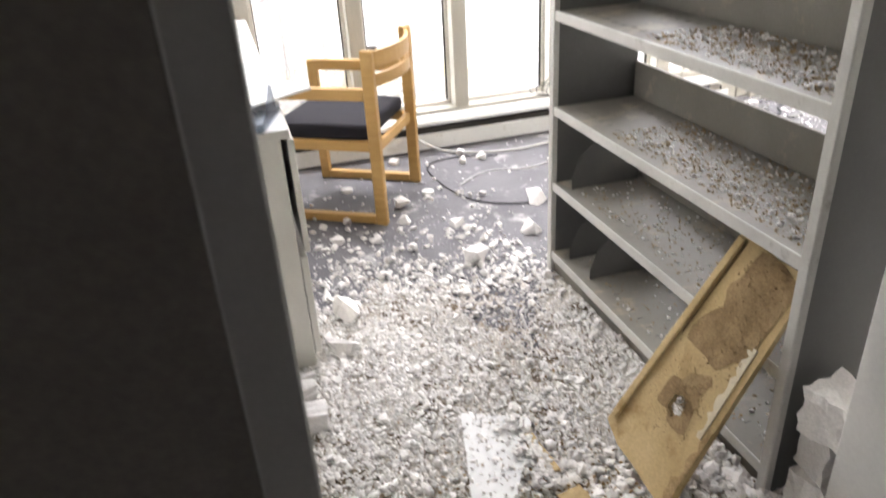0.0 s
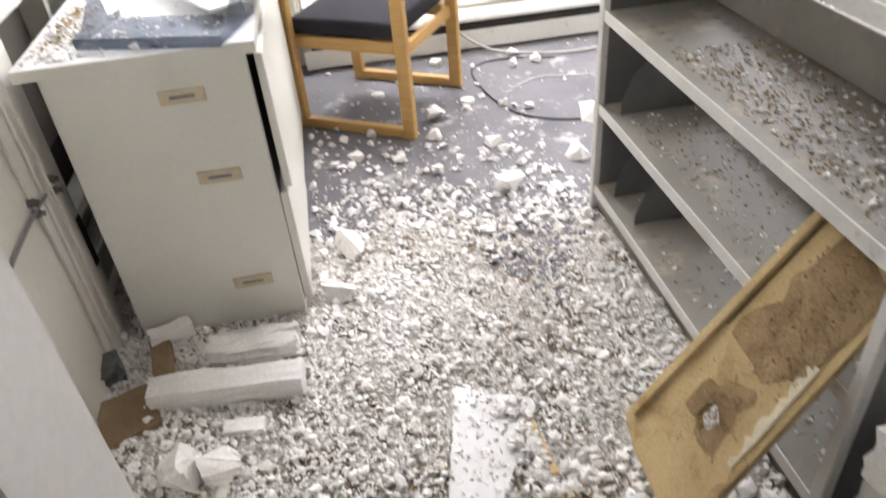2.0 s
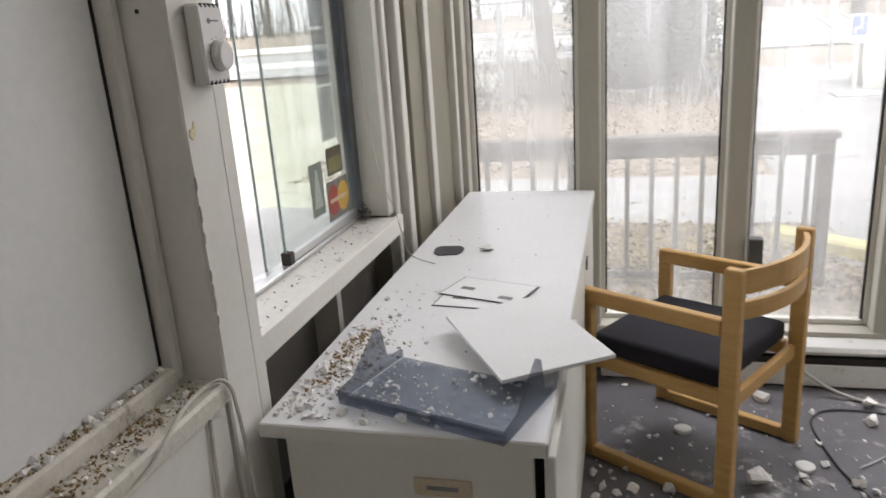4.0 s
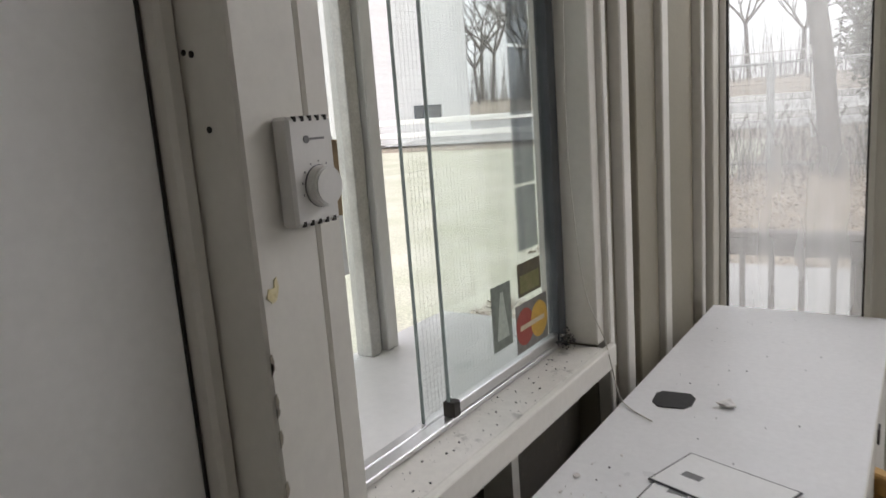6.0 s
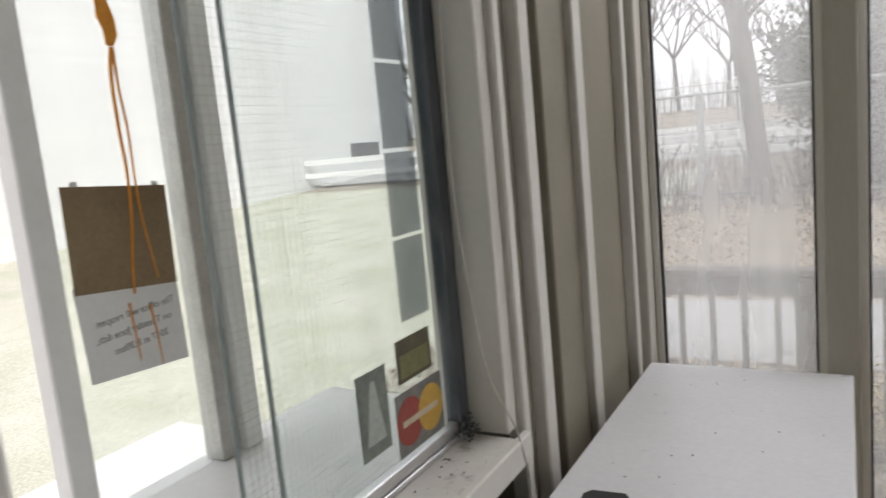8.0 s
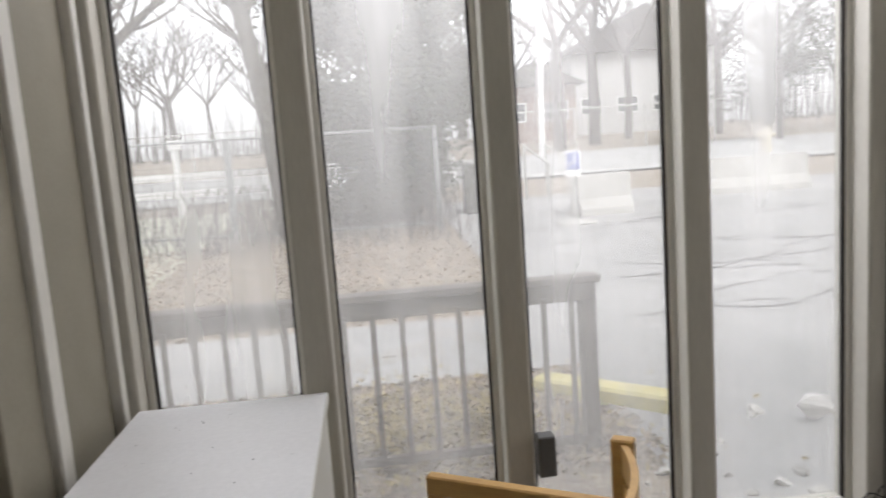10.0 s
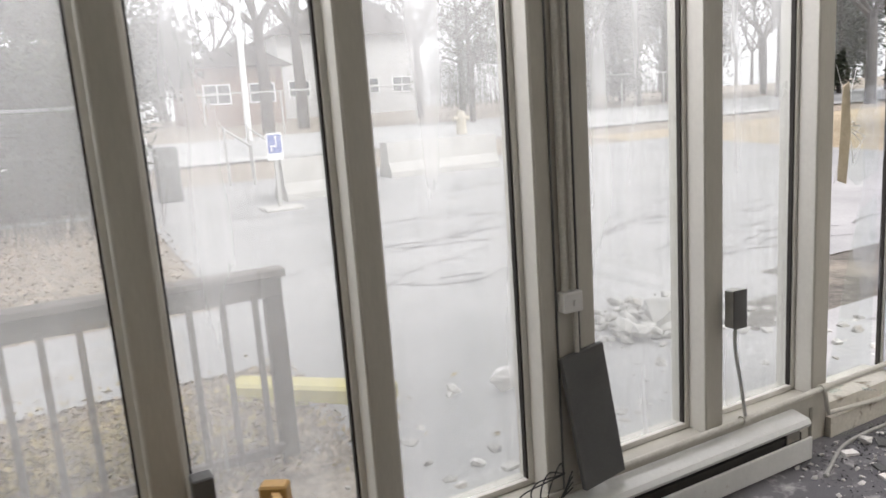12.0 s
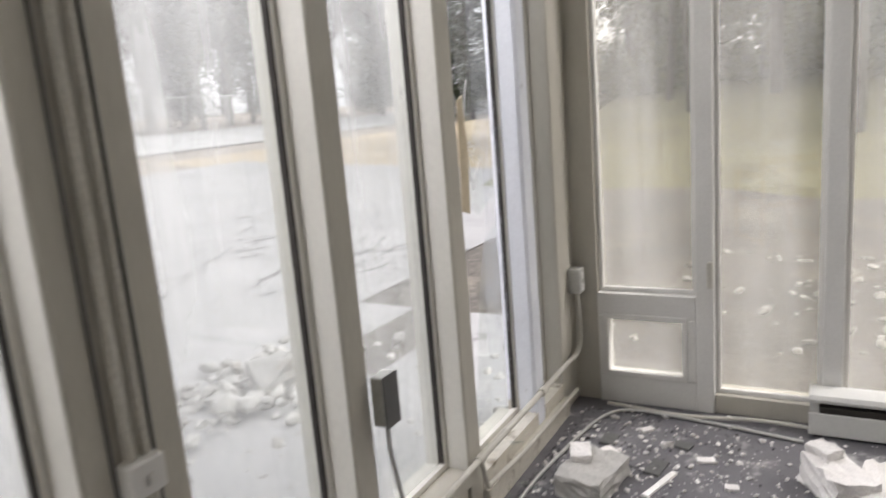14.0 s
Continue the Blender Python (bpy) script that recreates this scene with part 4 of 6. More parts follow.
for x, y, s in ((1.384, 3.27, 0.08), (1.69, 3.07, 0.13), (1.83, 3.38, 0.12), (1.366, 2.915, 0.13), (0.792, 3.485, 0.05), (1.208, 3.578, 0.10), (0.912, 3.50, 0.055), (1.71, 4.17, 0.07), (1.353, 3.64, 0.04), (0.83, 3.31, 0.07), (1.80, 4.05, 0.09), (1.675, 4.04, 0.07), (1.31, 4.18, 0.07), (1.0, 3.25, 0.06), (0.90, 3.42, 0.04), (1.13, 3.11, 0.06), (1.22, 2.98, 0.05), (1.53, 2.86, 0.06), (0.95, 2.92, 0.05), (1.17, 3.40, 0.085), (1.42, 3.2, 0.055), (1.52, 3.62, 0.06), (1.62, 3.55, 0.05), (0.9, 3.2, 0.04),
                (1.0, 3.05, 0.045), (3.62, 3.90, 0.085), (3.96, 3.75, 0.09), (3.94, 4.28, 0.07), (3.35, 3.9, 0.05), (4.6, 3.9, 0.05),
                (0.62, 1.55, 0.09), (1.72, 1.30, 0.16), (1.70, 1.31, 0.12)):
    chunk(x, y, s * 0.25, s, rng.randint(0, 9999), rz=rng.uniform(0, 360), rx=rng.uniform(-15, 15))
chunk(0.76, 2.66, 0.05, 0.13, 3, flat=0.7, scale=(0.75, 1.5, 0.9), rz=25)
chunk(0.70, 2.45, 0.04, 0.12, 4, flat=0.6, scale=(1, 1.2, 0.9), rz=35)
chunk(0.385, 1.84, 0.05, 0.13, 6, flat=0.8, rz=10)
chunk(0.30, 1.86, 0.05, 0.13, 7, flat=1.0, rz=80)


def slab(x, y, z, lx, ly, lz, rz, seed, rx=0, ry=0, material=None, jit=0.09, label="broken strip of white plaster", name="plaster_slab", cat="rubble"):
    r = random.Random(seed)
    bm = bmesh.new()
    box(bm, -lx / 2, lx / 2, -ly / 2, ly / 2, 0, lz)
    bmesh.ops.subdivide_edges(bm, edges=bm.edges[:], cuts=4, use_grid_fill=True)
    for v in bm.verts:
        v.co += Vector([r.uniform(-1, 1) * min(lx, ly, lz) * jit for _ in range(3)])
    ob = solo(name, bm, material or PLASTER, label, cat)
    ob.matrix_world = pose(x, y, z, rx, ry, rz)
    return ob


slab(0.395, 2.105, 0.02, 0.40, 0.075, 0.06, -5, 1, jit=0.05)
slab(0.46, 2.245, 0.02, 0.24, 0.085, 0.06, -3, 2, jit=0.14)
slab(0.22, 2.36, 0.03, 0.12, 0.05, 0.04, 20, 3)
slab(0.50, 1.60, 0.03, 0.17, 0.12, 0.02, 15, 4, rx=8, label="flat broken piece of white plaster board")
slab(0.44, 1.97, 0.02, 0.10, 0.04, 0.02, -5, 5)
slab(0.20, 2.285, 0.015, 0.055, 0.20, 0.035, 12, 6, material=CARD, label="strip of brown cardboard in the rubble", name="cardboard_strip", cat="cardboard")
slab(0.05, 2.25, 0.02, 0.09, 0.07, 0.07, 25, 107, rx=20, material=STEEL_DARK, label="dark broken wedge of slate in the rubble", name="slate_wedge", cat="stone")
slab(0.135, 2.085, 0.012, 0.14, 0.16, 0.022, 22, 7, material=CARD, label="strip of brown cardboard in the rubble", name="cardboard_strip", cat="cardboard")
slab(1.15, 1.40, 0.03, 0.032, 0.17, 0.02, -34, 8, material=CARD, label="split stick of brown wood", name="wood_stick", cat="wood")
slab(1.145, 1.545, 0.03, 0.07, 0.06, 0.015, 10, 9, material=FIBRE, label="scrap of brown fibreboard", name="board_scrap", cat="board")
slab(1.13, 1.73, 0.03, 0.035, 0.16, 0.012, 5, 10, material=FIBRE, label="narrow strip of tan fibreboard", name="board_scrap", cat="board")
for k, (dx, dy, zz, w, h, a) in enumerate(((0.0, 0.0, 0.0, 0.13, 0.15, 5), (0.01, 0.005, 0.151, 0.12, 0.13, -8), (-0.01, 0.0, 0.282, 0.13, 0.12, 12))):
    slab(1.695 + dx, 1.318 + dy, zz, w, w * 0.85, h, a, 11 + k, label="crumbling white plaster block stacked against the jamb", jit=0.05)

bm = bmesh.new()
prism(bm, [(0.977, 1.972), (0.895, 1.627), (0.994, 1.58), (1.17, 1.877)], 0.030, 0.032)
solo("paper_sheet", bm, PAPER, "blank white sheet of paper on the rubble", "paper")
part("crumbs", crumbs(420, lambda r: (r.gauss(1.05, 0.09), r.uniform(1.58, 1.97), 0.032), 0.003, 0.018, 31), PLASTER, pile)
part("crumbs", crumbs(260, lambda r: (1.135 - abs(r.gauss(0, 0.03)), r.uniform(1.6, 1.9), 0.037), 0.005, 0.03, 32, power=2), PLASTER, pile)
part("brown_crumbs", crumbs(900, lambda r: (r.gauss(1.12, 0.16), r.gauss(1.52, 0.13), 0.028), 0.004, 0.014, 33), STAIN, pile)
part("brown_crumbs", crumbs(1100, lambda r: (r.gauss(0.9, 0.35), r.gauss(1.55, 0.22), 0.028), 0.003, 0.010, 34), STAIN, pile)
part("brown_crumbs", crumbs(500, lambda r: (r.gauss(1.3, 0.12), r.gauss(2.25, 0.25), 0.02), 0.003, 0.010, 35), STAIN, pile)
for z, n, y0, y1 in ((0.09, 140, 1.5, 2.7), (0.39, 260, 1.5, 2.6), (0.69, 640, 1.48, 2.35), (1.03, 520, 1.48, 2.2)):
    part("shelf_crumbs", crumbs(n, lambda r, a=y0, b=y1, zz=z: (r.uniform(1.66, 1.93), a + (b - a) * r.random() ** 1.5, zz), 0.003, 0.02, int(z * 100), power=2.2), PLASTER, pile)
    part("shelf_grit", crumbs(n * 3, lambda r, a=y0, b=y1, zz=z: (r.uniform(1.65, 1.94), a + (b - a) * r.random() ** 1.3, zz), 0.002, 0.011, int(z * 100) + 7, power=2), STAIN, pile, "brown grit on the shelf")


# ---- things on the counter and the window wall ----
def slip(name, corners, z, h, material, label, category):
    bm = bmesh.new()
    prism(bm, corners, z, z + h)
    return solo(name, bm, material, label, category)


def letter_tray():
    t = thing("letter_tray", label="smoky blue plastic letter tray holding plaster crumbs", category="tray", m=pose(0.425, 2.539, 0.85, 0, 0, -17.4))
    part("base", boxes((-0.178, 0.178, -0.115, 0.10, 0.0, 0.004)), CLEAR_PLASTIC, t)
    part("front_wall", boxes((-0.181, 0.181, -0.125, -0.116, 0.0, 0.026), bev=0.002), BLUE_PLASTIC, t)
    part("front_lip", boxes((-0.181, 0.181, -0.131, -0.1255, 0.020, 0.026), bev=0.001), BLUE_PLASTIC, t)
    for sgn in (-1, 1):
        bm = bmesh.new()
        prism(bm, [(-0.12, 0.005), (0.10, 0.005), (0.10, 0.022), (0.045, 0.026), (0.028, 0.098), (0.014, 0.105), (-0.07, 0.034), (-0.12, 0.026)], -0.003, 0.003,
              pose(sgn * 0.182, 0, 0, 90, 0, 90))
        part("side_wall", bm, BLUE_PLASTIC, t)
    tagged(part("crumb", crumbs(120, lambda r: (-0.165 + 0.33 * r.random() ** 1.5, r.uniform(-0.1, 0.09), 0.006), 0.003, 0.016, 41), PLASTER, t), kind="stuff")


letter_tray()
slip("square_board", [(0.345, 2.852), (0.53, 2.537), (0.742, 2.677), (0.552, 3.008)], 0.879, 0.008, PAPER, "square off-white board resting on the tray", "board")


def form(m, z, label):
    fm = thing("form_card", m.translation, label, "paper", "printed forms")
    for nm, r, mt in (("border", (-0.118, 0.118, -0.075, 0.075, 0, 0.0012), PAPER_DARK), ("sheet", (-0.114, 0.112, -0.070, 0.071, 0.0013, 0.0022), PAPER),
                      ("print_block", (-0.08, -0.04, -0.02, 0.0, 0.0023, 0.0027), INK), ("print_block", (0.05, 0.09, -0.05, -0.03, 0.0023, 0.0027), INK)):
        bm = bmesh.new()
        box(bm, *r, m=m)
        part(nm, bm, mt, fm)


form(pose(0.392, 3.068, 0.8495, 0, 0, -7), 0, "white printed form under another form")
form(pose(0.40, 3.122, 0.853, 0, 0, -18), 0, "white printed form with a black border")
slip("mouse_pad", [(0.154, 3.466), (0.176, 3.442), (0.236, 3.452), (0.248, 3.478), (0.246, 3.522), (0.228, 3.546), (0.160, 3.540), (0.148, 3.52)], 0.8495, 0.003, CABLE, "small dark grey pad with cut corners", "pad")
chunk(0.135, 2.60, 0.86, 0.04, 78, "crumbled bit of white plaster on the counter", flat=0.7)
chunk(0.40, 2.425, 0.86, 0.035, 79, "crumbled bit of white plaster on the counter", flat=0.7)
chunk(0.322, 3.505, 0.858, 0.05, 77, "crumbled bit of white plaster on the counter", flat=0.5)
chunk(0.36, 2.43, 0.857, 0.035, 78, "crumbled bit of white plaster on the counter", flat=0.6)
counter_dust = thing("counter_debris", (0.3, 2.8, 0.85), "plaster crumbs and brown dust on the counter", "rubble", kind="stuff")
part("crumbs", crumbs(620, lambda r: (min(0.10 + abs(r.gauss(0, 0.10)), 0.6), 2.41 + abs(r.gauss(0, 0.26)), 0.849), 0.002, 0.020, 42, power=3), PLASTER, counter_dust)
part("brown_dust", crumbs(520, lambda r: (0.12 + abs(r.gauss(0, 0.05)), r.gauss(2.70, 0.09), 0.849), 0.002, 0.012, 43), STAIN, counter_dust)
part("crumbs", crumbs(60, lambda r: (r.uniform(0.12, 0.6), r.uniform(2.4, 4.3), 0.849), 0.002, 0.007, 44), INK, counter_dust)
ledge_dust = thing("ledge_debris", (0.03, 1.8, 1.0), "plaster crumbs and dirt along the ledge", "rubble", kind="stuff")
part("crumbs", crumbs(110, lambda r: (r.uniform(-0.04, -0.012), 2.29 - 0.95 * r.random() ** 0.8, 1.0), 0.003, 0.022, 45, power=3), PLASTER, ledge_dust)
part("crumbs", crumbs(120, lambda r: (r.uniform(-0.005, 0.068), 2.31 - 0.95 * r.random() ** 0.8, 0.967), 0.003, 0.022, 46, power=3), PLASTER, ledge_dust)
part("brown_dust", crumbs(1500, lambda r: (r.uniform(-0.005, 0.05), 2.32 - 0.95 * r.random() ** 0.8, 0.967), 0.002, 0.009, 47), STAIN, ledge_dust)
part("brown_dust", crumbs(700, lambda r: (r.uniform(-0.041, -0.015), 2.30 - 0.95 * r.random() ** 0.8, 1.0), 0.002, 0.008, 147), STAIN, ledge_dust)
sill_dust = thing("sill_debris", (-0.04, 3.0, 0.964), "black specks and crumbs along the sill", "rubble", kind="stuff")
part("specks", crumbs(110, lambda r: (r.uniform(-0.08, 0.015), r.uniform(2.51, 3.49), 0.964), 0.001, 0.007, 48, power=3), PAPER_DARK, sill_dust)
part("soot", crumbs(90, lambda r: (r.gauss(-0.075, 0.012), r.gauss(3.475, 0.014), 0.966 + abs(r.gauss(0, 0.02))), 0.004, 0.014, 49), STEEL_DARK, sill_dust)


def thermostat():
    t = thing("thermostat", (0.069, 2.418, 1.54), "off-white wall thermostat with a round dial", "thermostat")
    y0, y1, z0, z1, xf, yd, zd = 2.380, 2.455, 1.477, 1.605, 0.096, 2.4235, 1.522
    part("case", boxes((0.069, xf, y0, y1, z0, z1), bev=0.004), PLASTIC, t)
    bm = bmesh.new()
    for a, b, r in ((0, 0.010, 0.0245), (0.010, 0.0145, 0.0235), (0.0145, 0.0165, 0.0215)):
        tube(bm, [(xf + a, yd, zd), (xf + b, yd, zd)], r, 32)
    part("dial", bm, PLASTIC, t, smooth=False)
    # flat dark disc behind the dial paints its contact shadow
    bm = bmesh.new()
    tube(bm, [(xf, yd, zd), (xf + 0.0012, yd, zd)], 0.0255, 32)
    part("dial_ring", bm, INK, t, "dark disc drawn as the shadow round the dial")
    for z in (z0 + 0.003, z1 - 0.003):
        for k in range(5):
            y = y0 + 0.010 + k * 0.0128
            part("vent_slot", boxes((xf - 0.003, xf + 0.0005, y, y + 0.0045, z - 0.0032, z + 0.0032)), DARK_GAP, t)
    for k in range(9):
        a = math.radians(-20 + k * 27)
        yc, zc = yd + 0.0295 * math.cos(a), zd + 0.0295 * math.sin(a)
        part("tick_mark", boxes((xf, xf + 0.0006, yc - 0.0007, yc + 0.0007, zc - 0.0012, zc + 0.0012)), INK, t)
    bm = bmesh.new()
    tube(bm, [(xf, 2.408, 1.578), (xf + 0.0008, 2.408, 1.578)], 0.0045, 16)
    part("badge", bm, INK, t, "small dark round maker's mark")
    part("badge_bar", boxes((xf, xf + 0.0006, 2.414, 2.438, 1.5768, 1.5795)), INK, t)


thermostat()
for x, z, r0 in ((-0.009, 1.685, 0.0035), (0.004, 1.682, 0.004), (0.018, 1.597, 0.0038)):
    bm = bmesh.new()
    tube(bm, [(x, 2.337, z), (x, 2.3345, z)], r0, 10)
    solo("screw_hole", bm, DARK_GAP, "dark old screw hole in the post", "hole", group="screw holes")
bm = bmesh.new()
prism(bm, [(0, -0.006), (0.007, -0.003), (0.012, 0.012), (0.010, 0.024), (0.006, 0.021), (0.005, 0.012), (-0.004, 0.012), (-0.008, 0.002)], 0, 0.0015, Matrix(((0, 0, 1, 0.068), (1, 0, 0, 2.352), (0, 1, 0, 1.398), (0, 0, 0, 1))))
solo("paint_chip", bm, mat("yellowed_glue", (0.62, 0.52, 0.22), (0.72, 0.66, 0.46), 0.6, 60, 200, 0.2), "yellowed glue patch on the post", "stain")
rp = random.Random(8)
for k in range(9):
    z = rp.choice((1.30, 1.24, 1.47, 1.12, 1.36)) + rp.uniform(-0.05, 0.05)
    bm = bmesh.new()
    h = rp.uniform(0.006, 0.02)
    prism(bm, [(-0.0015, -h), (0.003, -h * 0.5), (0.0045, h * 0.2), (0.002, h), (-0.0015, h * 0.8)], 0, 0.0008, Matrix(((0, 0, 1, 0.068), (1, 0, 0, 2.3395), (0, 1, 0, z), (0, 0, 0, 1))))
    solo("paint_chip", bm, BATTEN, "chipped paint along the post edge", "stain", group="paint chips")

# stickers on the sliding pane, and the notice on the outer pane
st = thing("card_sticker", (-0.0965, 3.32, 1.08), "payment card sticker with red and yellow discs", "sticker")
part("backing", boxes((-0.0969, -0.0962, 3.243, 3.412, 1.012, 1.132), bev=0.0003), mat("faded_backing", (0.14, 0.14, 0.13), (0.24, 0.23, 0.21), 0.5, 20), st)
for y, c, nm, lift in ((3.288, (0.30, 0.06, 0.045), "red_disc", 0.0), (3.364, (0.52, 0.32, 0.06), "yellow_disc", 0.0002)):
    bm = bmesh.new()
    tube(bm, [(-0.0962, y, 1.072), (-0.0957 + lift, y, 1.072)], 0.046, 28)
    part(nm, bm, mat(nm, c, tuple(k * 1.15 for k in c), 0.5), st)
part("letter_bar", boxes((-0.0955, -0.0951, 3.262, 3.392, 1.066, 1.078)), TAN, st)
fc = thing("card_sticker", (-0.0965, 3.32, 1.19), "dark faded payment card sticker", "sticker")
part("card", boxes((-0.0969, -0.0962, 3.262, 3.384, 1.148, 1.23), bev=0.0003), mat("faded_card", (0.07, 0.06, 0.04), (0.13, 0.11, 0.06), 0.5, 20), fc)
part("card_face", boxes((-0.0961, -0.0957, 3.272, 3.374, 1.156, 1.20)), mat("faded_olive", (0.16, 0.16, 0.05), (0.22, 0.20, 0.09), 0.5, 40), fc, "faded olive picture on the card")
gc = thing("card_sticker", (-0.0965, 3.18, 1.13), "grey-green faded payment card sticker", "sticker")
part("card", boxes((-0.0969, -0.0962, 3.133, 3.224, 1.052, 1.204), bev=0.0003), mat("green_card", (0.13, 0.15, 0.13), (0.22, 0.25, 0.21), 0.5, 25), gc)
bm = bmesh.new()
prism(bm, [(3.150, 1.075), (3.208, 1.075), (3.186, 1.185), (3.172, 1.185)], -0.0961, -0.0957, Matrix(((0, 0, 1, 0), (1, 0, 0, 0), (0, 1, 0, 0), (0, 0, 0, 1))))
part("card_shape", bm, mat("pale_green_print", (0.34, 0.38, 0.33), (0.42, 0.46, 0.40), 0.5, 40), gc, "pale green wedge printed on the card")
nt = thing("notice", (-0.572, 3.09, 1.35), "paper notice taped to the outer glass, seen from behind", "notice")
bm = bmesh.new()
prism(bm, [(2.986, 1.205), (3.206, 1.192), (3.203, 1.372), (2.978, 1.385)], -0.5735, -0.5725, Matrix(((0, 0, 1, 0), (1, 0, 0, 0), (0, 1, 0, 0), (0, 0, 0, 1))))
part("sheet", bm, PAPER, nt)
bm = bmesh.new()
prism(bm, [(2.980, 1.372), (3.202, 1.352), (3.206, 1.549), (2.984, 1.565)], -0.572, -0.570, Matrix(((0, 0, 1, 0), (1, 0, 0, 0), (0, 1, 0, 0), (0, 0, 0, 1))))
part("backing_card", bm, CARD, nt, "brown card backing")
for y, z in ((3.004, 1.566), (3.176, 1.553)):
    part("tape", boxes((-0.5722, -0.5716, y, y + 0.016, z - 0.006, z + 0.006)), PAPER, nt)
for k, txt in enumerate(("The office will reopen", "on Tuesday June 6th,", "2017 at 8:30am")):
    cu = bpy.data.curves.new("words", "FONT")
    cu.body, cu.size, cu.align_x, cu.extrude = txt, 0.0200, "LEFT", 0.0002
    ob = new("words", cu)
    me = bpy.data.meshes.new_from_object(ob)
    bpy.data.objects.remove(ob)
    bm = bmesh.new()
    bm.from_mesh(me)
    bmesh.ops.transform(bm, matrix=Matrix.Translation((-0.5721, 3.19 - 0.012 * k, 1.315 - k * 0.031)) @ pose(0, 0, 0, 3.5, 0, 0) @ Matrix(((0, 0, 1, 0), (-1, 0, 0, 0), (0, 1, 0, 0), (0, 0, 0, 1))), verts=bm.verts)
    part("words", bm, INK, nt)
for pts, w in ((((3.131, 1.812), (3.122, 1.76), (3.121, 1.66), (3.124, 1.585), (3.119, 1.50), (3.104, 1.40), (3.100, 1.35)), 0.0042), (((3.134, 1.812), (3.134, 1.74), (3.140, 1.66), (3.139, 1.58), (3.141, 1.50), (3.151, 1.42), (3.158, 1.37)), 0.0030),
               (((3.085, 1.335), (3.088, 1.28), (3.092, 1.22)), 0.0018), (((3.130, 1.322), (3.136, 1.27), (3.140, 1.20)), 0.0018)):
    bm = bmesh.new()
    tube(bm, smooth_path([(-0.5693, y, z) for y, z in pts]), w, 6, w * 0.45)
    solo("paint_drip", bm, ORANGE, "orange paint drip down the outer glass", "paint", group="orange paint drips")
bm = bmesh.new()
prism(bm, [(3.108, 1.905), (3.113, 1.885), (3.110, 1.868), (3.121, 1.845), (3.123, 1.815), (3.138, 1.814), (3.150, 1.835), (3.148, 1.868), (3.138, 1.895), (3.126, 1.912), (3.115, 1.914)], -0.5722, -0.5700, Matrix(((0, 0, 1, 0), (1, 0, 0, 0), (0, 1, 0, 0), (0, 0, 0, 1))))
solo("paint_splash", bm, ORANGE, "orange paint splash on the outer glass", "paint")
bm = bmesh.new()
tube(bm, smooth_path([(0.004, 3.40, 2.45), (0.004, 3.36, 1.78), (0.004, 3.352, 1.55), (0.006, 3.362, 1.38), (0.010, 3.41, 1.14), (0.03, 3.475, 1.0), (0.045, 3.48, 0.93), (0.075, 3.45, 0.862), (0.12, 3.40, 0.853), (0.19, 3.35, 0.853)]), 0.0016, 6)
solo("thin_cable", bm, PIPE, "thin pale cable hanging beside the service window", "cable")
bm = bmesh.new()
tube(bm, smooth_path([(0.079, 1.85, 0.945), (0.082, 2.05, 0.94), (0.075, 2.14, 0.962), (0.062, 2.21, 0.975), (0.055, 2.29, 0.974), (0.076, 2.318, 0.97), (0.085, 2.33, 0.9), (0.082, 2.35, 0.6), (0.078, 2.36, 0.0)]), 0.004, 6)
solo("thin_cable", bm, PIPE, "pale cable looping over the ledge and down", "cable")

# window-wall fittings
cd = thing("conduit", (2.49, 4.4, 0.9), "painted electrical conduit running down to a switch", "conduit")
for x, r in ((2.475, 0.011), (2.51, 0.008)):
    bm = bmesh.new()
    tube(bm, [(x, 4.405, 2.98), (x, 4.405, 0.90)], r, 10)
    part("pipe", bm, PIPE, cd)
bm = bmesh.new()
tube(bm, [(2.515, 4.405, 0.85), (2.515, 4.405, 0.25)], 0.009, 8)
part("pipe", bm, PIPE, cd)
part("switch_box", boxes((2.452, 2.527, 4.375, 4.418, 0.842, 0.91), bev=0.004), PLASTIC, cd)
part("switch", boxes((2.483, 2.497, 4.366, 4.375, 0.865, 0.885), bev=0.002), PLASTIC, cd)
part("post_groove", boxes((2.445, 2.45, 4.414, 4.4195, 0.2, 3.0), (2.535, 2.54, 4.414, 4.4195, 0.2, 3.0)), STEEL_DARK, cd)
bm = bmesh.new()
box(bm, 0, 0.185, 0, 0.022, 0, 0.475, bev=0.003)
ob = solo("metal_cover", bm, STEEL_DARK, "dark grey sheet metal cover leaning on the post", "cover")
ob.matrix_world = pose(2.493, 4.352, 0.218, -5, -6, 3)
for k in range(4):
    r = random.Random(k)
    bm = bmesh.new()
    tube(bm, smooth_path([(2.44, 4.40, 0.28), (2.40 - 0.05 * k, 4.37, 0.34 - 0.02 * k), (2.34 - 0.03 * k, 4.36, 0.25), (2.38, 4.36, 0.222), (2.45, 4.37, 0.24 + 0.02 * k)]), 0.0025, 6)
    solo("loose_wire", bm, CABLE, "loose black wire end below the post", "wire", group="loose wire ends")
bx = thing("junction_box", (3.25, 4.40, 0.72), "grey metal outlet box on the mullion with a cable", "electrical box")
part("box", boxes((3.237, 3.303, 4.375, 4.418, 0.63, 0.775), bev=0.003), GALV, bx)
part("cover_plate", boxes((3.234, 3.306, 4.37, 4.375, 0.627, 0.778), bev=0.001), STEEL_DARK, bx)
bm = bmesh.new()
tube(bm, smooth_path([(3.27, 4.395, 0.63), (3.266, 4.39, 0.54), (3.30, 4.39, 0.38), (3.335, 4.395, 0.22)]), 0.007, 8)
